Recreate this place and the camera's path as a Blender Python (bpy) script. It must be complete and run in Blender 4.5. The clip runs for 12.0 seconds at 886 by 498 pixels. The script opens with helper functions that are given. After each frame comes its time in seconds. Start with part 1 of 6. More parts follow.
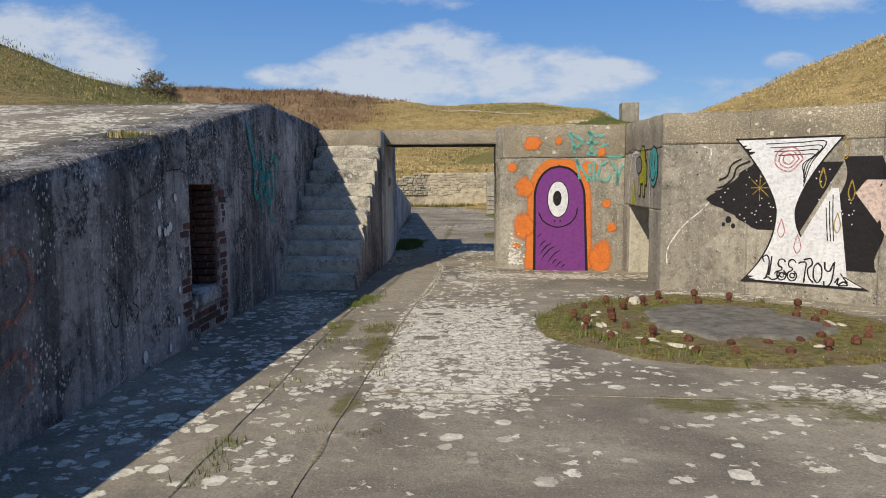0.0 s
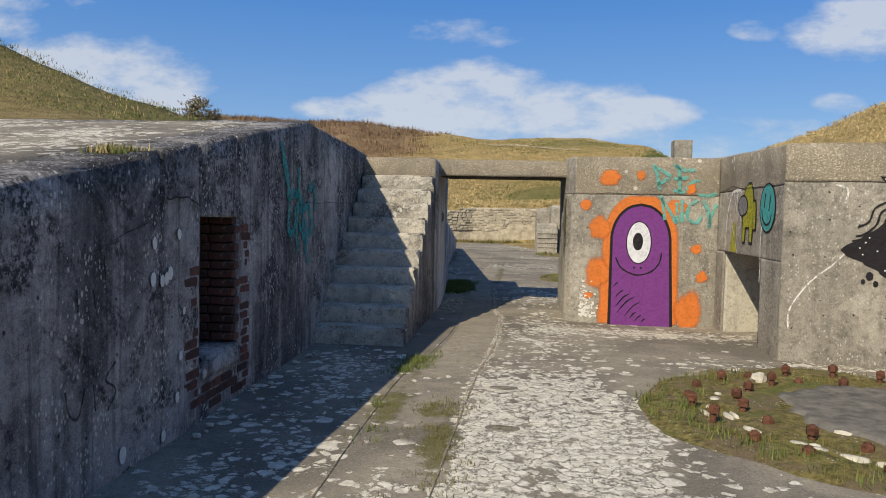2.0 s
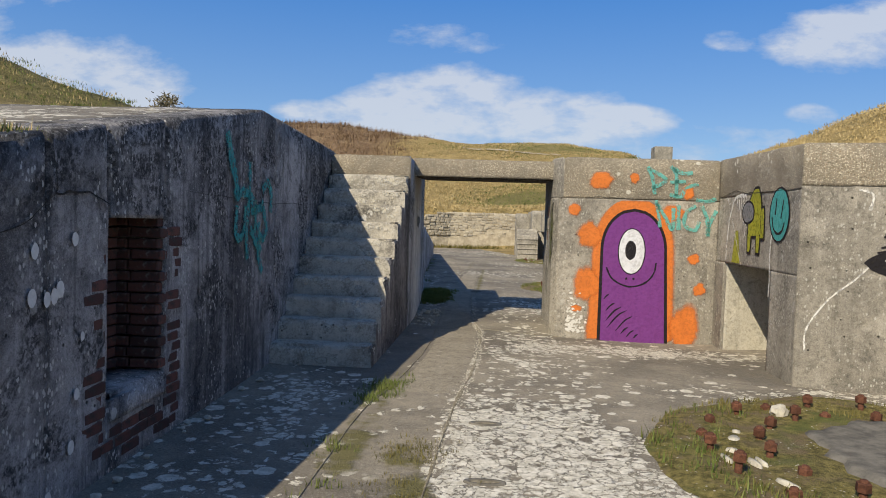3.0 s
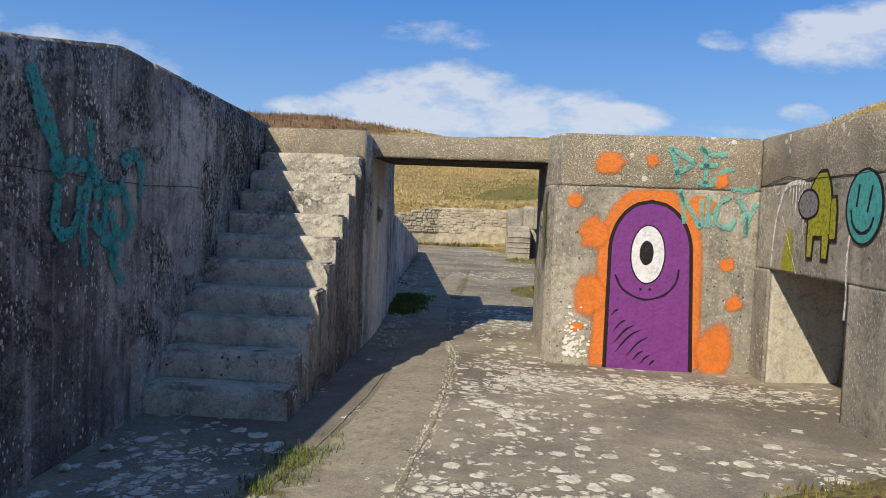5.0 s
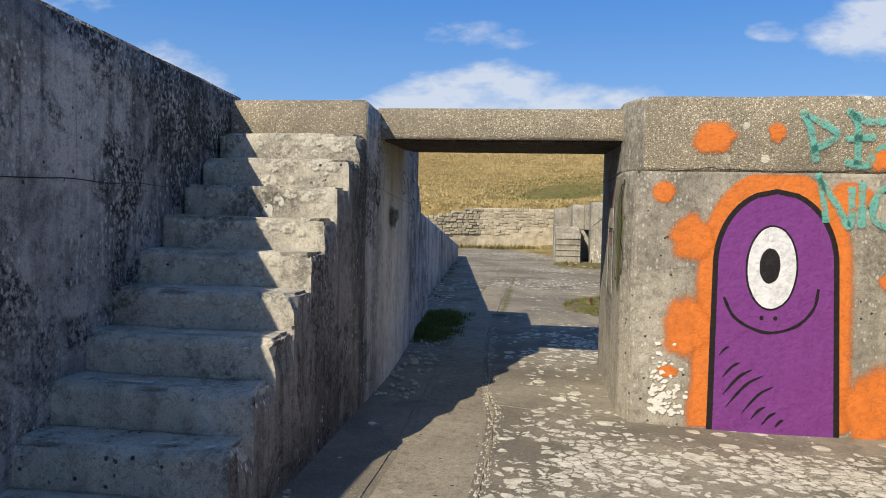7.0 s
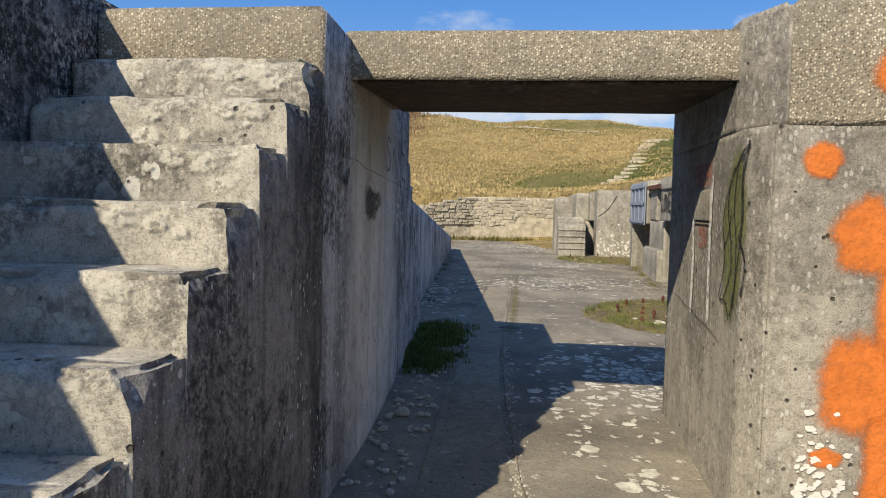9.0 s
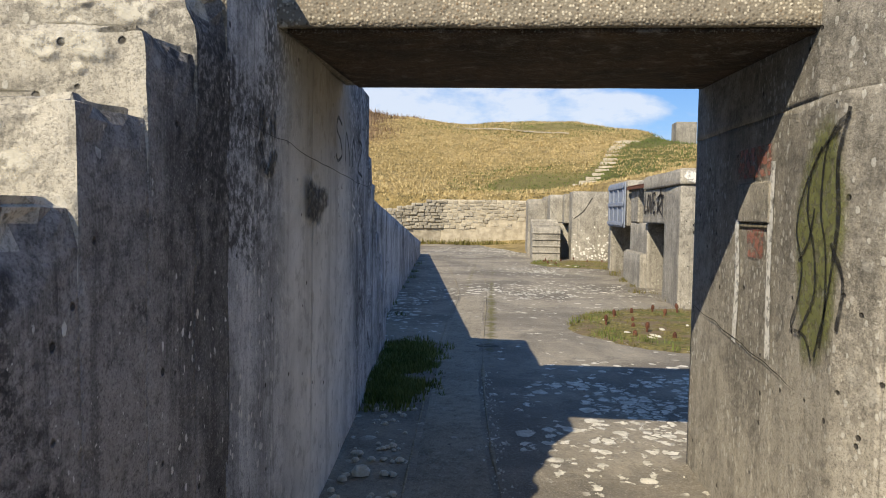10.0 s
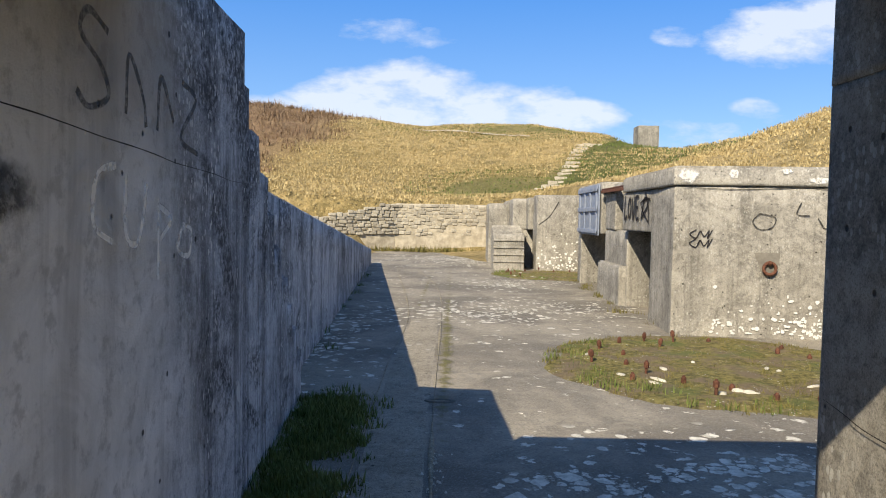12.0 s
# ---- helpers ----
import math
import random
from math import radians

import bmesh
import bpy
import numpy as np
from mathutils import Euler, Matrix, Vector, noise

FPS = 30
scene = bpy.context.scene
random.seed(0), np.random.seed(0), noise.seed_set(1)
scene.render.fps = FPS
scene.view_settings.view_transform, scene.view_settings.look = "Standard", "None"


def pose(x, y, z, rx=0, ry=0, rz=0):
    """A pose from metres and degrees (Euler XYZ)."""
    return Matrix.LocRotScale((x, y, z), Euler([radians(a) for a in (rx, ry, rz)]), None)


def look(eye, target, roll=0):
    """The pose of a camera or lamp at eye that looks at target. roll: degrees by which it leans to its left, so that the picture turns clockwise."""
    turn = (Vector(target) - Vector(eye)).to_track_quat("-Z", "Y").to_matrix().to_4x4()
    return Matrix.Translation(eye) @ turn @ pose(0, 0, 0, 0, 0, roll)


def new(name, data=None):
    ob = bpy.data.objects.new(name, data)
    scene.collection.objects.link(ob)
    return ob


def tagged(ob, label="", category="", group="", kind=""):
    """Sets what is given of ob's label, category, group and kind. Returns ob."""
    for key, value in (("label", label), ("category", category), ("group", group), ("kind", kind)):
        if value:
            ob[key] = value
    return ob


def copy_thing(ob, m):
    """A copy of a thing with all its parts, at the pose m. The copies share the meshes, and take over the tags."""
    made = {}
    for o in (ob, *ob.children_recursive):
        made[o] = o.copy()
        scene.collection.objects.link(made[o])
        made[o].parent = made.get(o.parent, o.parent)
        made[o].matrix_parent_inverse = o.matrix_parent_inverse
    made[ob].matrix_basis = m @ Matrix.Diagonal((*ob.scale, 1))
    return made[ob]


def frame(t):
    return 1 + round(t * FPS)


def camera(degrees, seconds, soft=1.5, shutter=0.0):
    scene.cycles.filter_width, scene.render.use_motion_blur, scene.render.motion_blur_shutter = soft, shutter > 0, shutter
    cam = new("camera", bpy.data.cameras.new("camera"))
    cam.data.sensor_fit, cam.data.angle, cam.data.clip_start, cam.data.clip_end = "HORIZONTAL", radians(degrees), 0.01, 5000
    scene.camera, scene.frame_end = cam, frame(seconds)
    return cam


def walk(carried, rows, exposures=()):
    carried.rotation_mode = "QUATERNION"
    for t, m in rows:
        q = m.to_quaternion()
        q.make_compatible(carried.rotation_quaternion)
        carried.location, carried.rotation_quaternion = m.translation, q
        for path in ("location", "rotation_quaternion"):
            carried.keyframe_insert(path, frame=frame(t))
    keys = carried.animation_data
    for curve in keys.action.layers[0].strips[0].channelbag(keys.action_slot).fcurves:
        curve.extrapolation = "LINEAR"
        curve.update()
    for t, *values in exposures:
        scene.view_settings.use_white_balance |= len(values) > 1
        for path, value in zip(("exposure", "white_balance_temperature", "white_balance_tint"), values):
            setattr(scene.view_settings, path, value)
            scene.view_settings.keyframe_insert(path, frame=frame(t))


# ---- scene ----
cam = camera(63.1, 12.0, soft=1.0)
METRES, EYE, TILT, LEAN, TURN = 12.7, 1.5, -2.1, 0.0, 3.0
ROWS = [
    (0.0, 0.0, 0.0, 0.0, -0.01, -3.25, 0.25),
    (0.5, -0.0077, 0.0237, 0.0014, 1.56, -2.18, -0.11),
    (1.0, -0.0164, 0.0551, 0.0021, 2.76, -1.5, -0.5),
    (1.5, -0.022, 0.0934, 0.0061, 3.25, -0.95, -0.89),
    (2.0, -0.0268, 0.1305, 0.0075, 3.11, -0.6, -1.34),
    (2.5, -0.0275, 0.1706, 0.007, 2.42, -0.38, -1.62),
    (3.0, -0.0276, 0.2087, 0.01, 1.38, -0.19, -1.9),
    (5.0, -0.0068, 0.3831, 0.0138, 0.82, -0.42, -2.27),
    (5.5, -0.0065, 0.4269, 0.0168, 1.96, -0.16, -2.14),
    (6.0, -0.0043, 0.4716, 0.018, 2.98, 0.0, -1.84),
    (6.5, -0.0019, 0.5169, 0.0195, 3.88, -0.04, -1.58),
    (7.0, -0.0029, 0.5606, 0.0213, 4.33, -0.45, -1.43),
    (9.0, -0.0236, 0.7372, 0.0258, 3.47, -1.22, -1.45),
    (9.5, -0.0302, 0.7805, 0.0285, 2.27, -1.01, -1.19),
    (10.0, -0.0283, 0.8255, 0.0277, 1.01, -0.89, -0.95),
    (10.5, -0.0271, 0.8694, 0.0298, -0.31, -0.69, -0.85),
    (11.0, -0.0247, 0.9114, 0.0312, -1.33, -0.54, -0.85),
    (11.5, -0.0204, 0.9525, 0.0343, -1.87, -0.44, -0.88),
    (12.0, -0.0168, 0.9917, 0.035, -2.24, -0.47, -1.03),
]
walk(cam, [(t, pose(0, 0, EYE, TILT, LEAN, TURN) @ pose(METRES * x, METRES * y, METRES * z, 90 + pitch, roll, yaw)) for t, x, y, z, yaw, pitch, roll in ROWS],
     [(0, 0.0), (2.5, 0.05), (5, 0.16), (7, 0.22), (9.5, 0.3), (10, 0.42), (10.5, 0.7), (11, 0.78), (11.5, 0.72), (12, 0.54)])

# ---- world, sun ----
SUN_OFF = Vector((0.59, 1.12, -1.0))          # the way the sunlight travels
world = bpy.data.worlds.new("world")
scene.world = world
world.use_nodes = True
wn, wl = world.node_tree.nodes, world.node_tree.links
wn.clear()
sky = wn.new("ShaderNodeTexSky")
sky.sky_type = "NISHITA"
sky.sun_disc = False
sky.sun_elevation = math.atan2(1.0, math.hypot(0.57, 1.12))
sky.sun_rotation = math.atan2(-0.57, -1.12)
sky.air_density, sky.dust_density, sky.ozone_density = 1.0, 0.4, 1.6
SKY_STRENGTH = 0.108
bg = wn.new("ShaderNodeBackground")
bg.inputs["Strength"].default_value = SKY_STRENGTH
wo = wn.new("ShaderNodeOutputWorld")

def wmath(op, a, c=None, clamp=False):
    nd = wn.new("ShaderNodeMath")
    nd.operation, nd.use_clamp = op, clamp
    for i, v in enumerate((a, c)):
        if v is None:
            continue
        if isinstance(v, (int, float)):
            nd.inputs[i].default_value = v
        else:
            wl.new(v, nd.inputs[i])
    return nd.outputs[0]

wtc = wn.new("ShaderNodeTexCoord")
wsep = wn.new("ShaderNodeSeparateXYZ")
wl.new(wtc.outputs["Generated"], wsep.inputs[0])
ahead = wmath("MAXIMUM", wsep.outputs[1], 0.05)
cu, cv = wmath("DIVIDE", wsep.outputs[0], ahead), wmath("DIVIDE", wsep.outputs[2], ahead)
comb = wn.new("ShaderNodeCombineXYZ")
wl.new(cu, comb.inputs[0])
wl.new(wmath("MULTIPLY", cv, 2.2), comb.inputs[1])
puff = wn.new("ShaderNodeTexNoise")
puff.inputs["Scale"].default_value, puff.inputs["Detail"].default_value, puff.inputs["Roughness"].default_value = 9.0, 9.0, 0.62
wl.new(comb.outputs[0], puff.inputs["Vector"])
# clouds over the downs: middle and half-size, as slopes from the eye; cumulus with a flat base, then thin streaks
PUFFS = [(-0.075, 0.152, 0.125, 0.072), (-0.165, 0.14, 0.1, 0.045), (0.06, 0.14, 0.12, 0.052), (-0.255, 0.146, 0.075, 0.02), (0.17, 0.142, 0.075, 0.026),
         (-0.64, 0.185, 0.19, 0.07), (-0.535, 0.155, 0.085, 0.03), (0.45, 0.258, 0.12, 0.045), (0.56, 0.28, 0.12, 0.06), (-0.95, 0.3, 0.3, 0.08)]
STREAKS = [(-0.03, 0.118, 0.25, 0.022), (0.29, 0.112, 0.15, 0.028), (0.2, 0.098, 0.12, 0.018), (-0.09, 0.248, 0.08, 0.022), (0.41, 0.155, 0.035, 0.014), (0.3, 0.252, 0.035, 0.014), (0.46, 0.135, 0.07, 0.016)]
def lobes(items, cap):
    shape = None
    for a, e, ru, rv in items:
        dx = wmath("POWER", wmath("ABSOLUTE", wmath("DIVIDE", wmath("SUBTRACT", cu, a), ru)), 2.0)
        dz = wmath("POWER", wmath("ABSOLUTE", wmath("DIVIDE", wmath("SUBTRACT", cv, e), rv)), 2.0)
        s = wmath("MINIMUM", wmath("SUBTRACT", 1.0, wmath("ADD", dx, dz)), cap)
        shape = s if shape is None else wmath("MAXIMUM", shape, s)
    return wmath("MAXIMUM", shape, -1.5)
ragged_edge = wmath("MULTIPLY", wmath("SUBTRACT", puff.outputs[0], 0.51), 2.6)
heaped = wmath("ADD", lobes(PUFFS, 0.7), ragged_edge)
veil = wmath("ADD", lobes(STREAKS, 0.35), wmath("MULTIPLY", ragged_edge, 1.9))
thick = wmath("MAXIMUM", heaped, wmath("MULTIPLY", veil, 0.55))
cover = wmath("MAXIMUM", wmath("MULTIPLY", wmath("MULTIPLY", heaped, 1.4, True), 0.74), wmath("MULTIPLY", wmath("MULTIPLY", veil, 1.0, True), 0.5))
# broken cloud added to the unseen sky, overhead and behind, to brighten the shade
broken = wn.new("ShaderNodeTexNoise")
broken.inputs["Scale"].default_value, broken.inputs["Detail"].default_value = 2.4, 6.0
wl.new(wtc.outputs["Generated"], broken.inputs["Vector"])
beyond = wmath("MULTIPLY", wmath("SUBTRACT", wmath("MAXIMUM", wsep.outputs[2], wmath("SUBTRACT", 0.3, wsep.outputs[1])), 0.38), 5.0, True)
fill_cloud = wmath("MULTIPLY", wmath("MULTIPLY", wmath("SUBTRACT", broken.outputs[0], 0.44), 6.0, True), wmath("MULTIPLY", beyond, 0.22))
cover = wmath("MAXIMUM", cover, fill_cloud)
toning = wn.new("ShaderNodeMix")
toning.data_type = "RGBA"
toning.inputs["A"].default_value = (4.3, 4.9, 6.0, 1)
toning.inputs["B"].default_value = (6.1, 6.35, 6.8, 1)
wl.new(wmath("MULTIPLY", wmath("ADD", wmath("MAXIMUM", thick, wmath("MULTIPLY", fill_cloud, 0.6)), 0.1), 1.3, True), toning.inputs["Factor"])
skymix = wn.new("ShaderNodeMix")
skymix.data_type = "RGBA"
wl.new(cover, skymix.inputs["Factor"])
deeper = wn.new("ShaderNodeHueSaturation")
deeper.inputs["Hue"].default_value = 0.512
deeper.inputs["Saturation"].default_value = 1.38
deeper.inputs["Value"].default_value = 0.84
wl.new(sky.outputs[0], deeper.inputs["Color"])
# thin haze evens the blue out between the horizon and the zenith
hazy = wn.new("ShaderNodeValToRGB")
hazy.color_ramp.elements[0].position, hazy.color_ramp.elements[0].color = 0.02, (0.36, 0.6, 0.97, 1)
hazy.color_ramp.elements[1].position, hazy.color_ramp.elements[1].color = 1.0, (0.05, 0.16, 0.45, 1)
mid_stop = hazy.color_ramp.elements.new(0.3)
mid_stop.color = (0.095, 0.33, 0.86, 1)
wl.new(wsep.outputs[2], hazy.inputs["Fac"])
brighter = wn.new("ShaderNodeVectorMath")
brighter.operation = "SCALE"
brighter.inputs["Scale"].default_value = 7.4
wl.new(hazy.outputs[0], brighter.inputs[0])
veiled = wn.new("ShaderNodeMix")
veiled.data_type = "RGBA"
veiled.inputs["Factor"].default_value = 0.65
wl.new(deeper.outputs[0], veiled.inputs["A"])
wl.new(brighter.outputs[0], veiled.inputs["B"])
wl.new(veiled.outputs["Result"], skymix.inputs["A"])
wl.new(toning.outputs["Result"], skymix.inputs["B"])
wl.new(skymix.outputs["Result"], bg.inputs["Color"])
wl.new(bg.outputs[0], wo.inputs["Surface"])

sun = new("sun", bpy.data.lights.new("sun", "SUN"))
sun.data.energy = 4.9
sun.data.angle = radians(0.5)
sun.data.color = (1.0, 0.885, 0.69)
sun.matrix_world = look(-10 * SUN_OFF, (0, 0, 0))
scene.view_settings.exposure = 0.0

# ---- materials ----
class Nodes:
    """A small writer of material nodes."""
    def __init__(self, name):
        self.m = bpy.data.materials.new(name)
        self.m.use_nodes = True
        self.t = self.m.node_tree
        self.bsdf = self.t.nodes["Principled BSDF"]
        self.out = self.t.nodes["Material Output"]
        self.co = self.t.nodes.new("ShaderNodeTexCoord").outputs["Object"]

    def put(self, socket, v):
        if isinstance(v, bpy.types.NodeSocket):
            self.t.links.new(v, socket)
        elif isinstance(v, tuple) and len(v) == 3 and socket.type == "RGBA":
            socket.default_value = (*v, 1)
        else:
            socket.default_value = v

    def math(self, op, a, c=0.0, clamp=False):
        nd = self.t.nodes.new("ShaderNodeMath")
        nd.operation, nd.use_clamp = op, clamp
        self.put(nd.inputs[0], a)
        self.put(nd.inputs[1], c)
        return nd.outputs[0]

    def scaled(self, s):
        nd = self.t.nodes.new("ShaderNodeMapping")
        self.put(nd.inputs["Vector"], self.co)
        nd.inputs["Scale"].default_value = s
        return nd.outputs[0]

    def noise(self, scale, detail=5.0, rough=0.55, at=None, warp=0.0):
        nd = self.t.nodes.new("ShaderNodeTexNoise")
        self.put(nd.inputs["Vector"], at or self.co)
        nd.inputs["Scale"].default_value, nd.inputs["Detail"].default_value = scale, detail
        nd.inputs["Roughness"].default_value, nd.inputs["Distortion"].default_value = rough, warp
        return nd.outputs[0]

    def cells(self, scale, feature="F1", at=None):
        nd = self.t.nodes.new("ShaderNodeTexVoronoi")
        nd.feature = feature
        self.put(nd.inputs["Vector"], at or self.co)
        nd.inputs["Scale"].default_value = scale
        return nd.outputs

    def step(self, v, lo, hi):
        nd = self.t.nodes.new("ShaderNodeMapRange")
        nd.interpolation_type = "SMOOTHSTEP"
        self.put(nd.inputs["Value"], v)
        nd.inputs["From Min"].default_value, nd.inputs["From Max"].default_value = lo, hi
        return nd.outputs[0]

    def mix(self, f, a, c, blend="MIX"):
        nd = self.t.nodes.new("ShaderNodeMix")
        nd.data_type, nd.blend_type = "RGBA", blend
        self.put(nd.inputs["Factor"], f)
        self.put(nd.inputs["A"], a)
        self.put(nd.inputs["B"], c)
        return nd.outputs["Result"]

    def attr(self, name):
        nd = self.t.nodes.new("ShaderNodeAttribute")
        nd.attribute_name = name
        return nd.outputs["Fac"]

    def random(self):
        return self.t.nodes.new("ShaderNodeObjectInfo").outputs["Random"]

    def island(self):
        return self.t.nodes.new("ShaderNodeNewGeometry").outputs["Random Per Island"]

    def done(self, color, rough=0.92, height=None, depth=0.004, metal=0.0):
        self.put(self.bsdf.inputs["Base Color"], color)
        self.put(self.bsdf.inputs["Roughness"], rough)
        self.bsdf.inputs["Metallic"].default_value = metal
        self.bsdf.inputs["Specular IOR Level"].default_value = 0.25
        if height is not None:
            nd = self.t.nodes.new("ShaderNodeBump")
            nd.inputs["Strength"].default_value = 1.0
            nd.inputs["Distance"].default_value = depth
            self.put(nd.inputs["Height"], height)
            self.t.links.new(nd.outputs[0], self.bsdf.inputs["Normal"])
        return self.m


def spots(k, scale, radius, where, at=None):
    """Round flecks of lichen: each cell has its own size, and they stand where the mask lets them."""
    o = k.cells(scale, at=at)
    sep = k.t.nodes.new("ShaderNodeSeparateColor")
    k.put(sep.inputs[0], o["Color"])
    r = k.math("MULTIPLY", k.math("POWER", sep.outputs[0], 2.5), radius)
    ragged = k.math("ADD", o["Distance"], k.math("MULTIPLY", k.math("SUBTRACT", k.noise(scale * 3, 5, 0.65), 0.5), 0.42))
    on = k.step(k.math("SUBTRACT", r, ragged), 0.0, 0.05)
    return k.math("MULTIPLY", on, where)


def concrete(name, pale, dark, streaks=0.5, crust=0.3, lichen=0.5, specks=0.3, wash=0.4, sheltered_lit=None, depth=0.012):
    """Old board-marked concrete: broad stains, rain runs, pale washes, black crusts, pits, flecks of lichen.
    The stretch of y that the rain does not reach is pale and clean, lifted further to imitate bounced light."""
    k = Nodes(name)
    sep = k.t.nodes.new("ShaderNodeSeparateXYZ")
    k.put(sep.inputs[0], k.co)
    cloud = k.noise(0.6, 6, 0.62, warp=0.8)
    patch = k.noise(2.4, 9, 0.68, warp=0.8)
    fine = k.noise(11, 9, 0.7)
    grain = k.noise(130, 4, 0.7)
    black = tuple(c * 0.22 for c in dark)
    light = tuple(min(0.75, c * 1.3) for c in pale)
    col = k.mix(k.step(k.math("ADD", k.math("MULTIPLY", cloud, 0.6), k.math("MULTIPLY", patch, 0.4)), 0.43, 0.57), dark, pale)
    # broad runs of rain, dark and pale
    run = k.noise(1.0, 7, 0.62, at=k.scaled((3.4, 3.4, 0.22)), warp=0.3)
    col = k.mix(k.math("MULTIPLY", k.step(run, 0.5, 0.64), streaks), col, tuple(c * 0.45 for c in dark))
    col = k.mix(k.math("MULTIPLY", k.step(run, 0.47, 0.36), wash), col, light)
    thin = k.noise(1.0, 7, 0.66, at=k.scaled((13.0, 13.0, 0.5)))
    col = k.mix(k.math("MULTIPLY", k.step(thin, 0.54, 0.64), streaks * 0.6), col, black)
    col = k.mix(k.math("MULTIPLY", k.step(thin, 0.44, 0.34), wash * 0.5), col, light)
    # mottling and grain
    col = k.mix(k.math("MULTIPLY", k.step(fine, 0.5, 0.36), 0.55), col, k.mix(0.7, col, black))
    col = k.mix(k.math("MULTIPLY", k.step(fine, 0.54, 0.68), 0.35), col, k.mix(0.5, col, (0.62, 0.59, 0.52)))
    col = k.mix(k.math("MULTIPLY", k.step(grain, 0.5, 0.36), 0.6), col, k.mix(0.75, col, black))
    col = k.mix(k.math("MULTIPLY", k.step(grain, 0.54, 0.68), 0.35), col, (0.56, 0.53, 0.46))
    mottle = k.noise(36, 8, 0.8)
    col = k.mix(k.math("MULTIPLY", k.step(mottle, 0.48, 0.38), 0.5), col, k.mix(0.8, col, black))
    col = k.mix(k.math("MULTIPLY", k.step(mottle, 0.55, 0.66), 0.3), col, light)
    # black crust in clumps, thickest high up where the water soaks in
    clump = k.math("ADD", k.noise(1.5, 8, 0.7, warp=0.9), k.math("MULTIPLY", k.step(sep.outputs[2], 0.6, 2.3), 0.09))
    dots = k.step(k.noise(30, 7, 0.75), 0.4, 0.56)
    col = k.mix(k.math("MULTIPLY", k.math("MULTIPLY", k.step(clump, 0.5, 0.62), dots), crust), col, (0.03, 0.029, 0.028))
    col = k.mix(k.math("MULTIPLY", k.step(k.noise(1.2, 8, 0.7), 0.62, 0.74), 0.25), col, (0.15, 0.125, 0.04))
    if sheltered_lit:
        y0, y1 = sheltered_lit
        wob = k.math("MULTIPLY", k.math("SUBTRACT", k.noise(1.0, 6, 0.65, at=k.scaled((2.2, 2.2, 0.5))), 0.5), 0.9)
        yy = k.math("ADD", sep.outputs[1], wob)
        dry = k.math("MULTIPLY", k.step(yy, y0 - 0.5, y0 + 0.4), k.step(yy, y1 + 0.3, y1 - 0.45))
        # pale concrete out of the rain, lifted further to imitate bounced light
        clean = k.mix(k.step(patch, 0.36, 0.62), (0.62, 0.6, 0.55), (0.78, 0.755, 0.7))
        clean = k.mix(k.math("MULTIPLY", k.step(fine, 0.5, 0.36), 0.45), clean, (0.26, 0.24, 0.2))
        tea = k.math("MULTIPLY", k.step(k.math("ADD", sep.outputs[2], k.math("MULTIPLY", patch, 0.9)), 1.95, 2.5), 0.6)
        clean = k.mix(tea, clean, (0.2, 0.165, 0.11))
        clean = k.mix(k.math("MULTIPLY", k.step(run, 0.56, 0.66), 0.4), clean, (0.3, 0.28, 0.24))
        col = k.mix(k.math("MULTIPLY", dry, 0.92), col, clean)
        wet = k.math("SUBTRACT", 1.0, k.math("MULTIPLY", dry, 0.85))
    else:
        wet = 1.0
    # lichen: many small drops drawn downwards, a few broad rounds
    tall = k.scaled((1.0, 1.0, 0.62))
    s2 = spots(k, 44.0, 0.52, k.math("MULTIPLY", k.step(k.noise(1.9, 6, 0.65), 0.42, 0.54), specks), tall)
    s1 = spots(k, 9.0, 0.42, k.math("MULTIPLY", k.step(k.noise(0.9, 5, 0.65), 0.5, 0.6), lichen), k.scaled((1.0, 1.0, 0.8)))
    white = k.math("MULTIPLY", k.math("MAXIMUM", s1, s2), wet)
    col = k.mix(k.math("MULTIPLY", white, 0.92), col, k.mix(k.noise(30, 4), (0.5, 0.48, 0.42), (0.78, 0.76, 0.69)))
    hole = k.cells(13)
    hsep = k.t.nodes.new("ShaderNodeSeparateColor")
    k.put(hsep.inputs[0], hole["Color"])
    pit = k.math("MULTIPLY", k.step(k.math("ADD", hole["Distance"], k.math("MULTIPLY", fine, 0.12)), 0.22, 0.15), k.step(hsep.outputs[1], 0.78, 0.8))
    col = k.mix(k.math("MULTIPLY", pit, 0.85), col, (0.022, 0.02, 0.018))
    h = k.math("ADD", k.math("MULTIPLY", fine, 1.0), k.math("MULTIPLY", grain, 0.3))
    h = k.math("SUBTRACT", k.math("ADD", h, k.math("MULTIPLY", white, 0.15)), k.math("MULTIPLY", pit, 1.0))
    h = k.math("ADD", h, k.math("MULTIPLY", patch, 1.2))
    return k.done(col, 0.93, h, depth)


CONC = concrete("grey_concrete", (0.4, 0.365, 0.3), (0.28, 0.256, 0.21), 0.3, 0.4, 0.4, 0.5, 0.3)
WALL_DARK = concrete("stained_concrete", (0.37, 0.35, 0.335), (0.13, 0.125, 0.123), 0.75, 0.95, 0.6, 0.8, 0.6)
STAIRWALL = concrete("streaked_concrete", (0.46, 0.43, 0.405), (0.17, 0.162, 0.155), 0.75, 1.0, 0.4, 0.6, 0.6)
# darker concrete for the step faces that look towards +x
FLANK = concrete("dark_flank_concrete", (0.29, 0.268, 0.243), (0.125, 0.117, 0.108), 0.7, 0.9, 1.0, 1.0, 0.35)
PASSAGE = concrete("passage_concrete", (0.56, 0.552, 0.545), (0.27, 0.266, 0.262), 0.7, 0.85, 1.0, 1.0, 0.5, sheltered_lit=(13.35, 15.15))
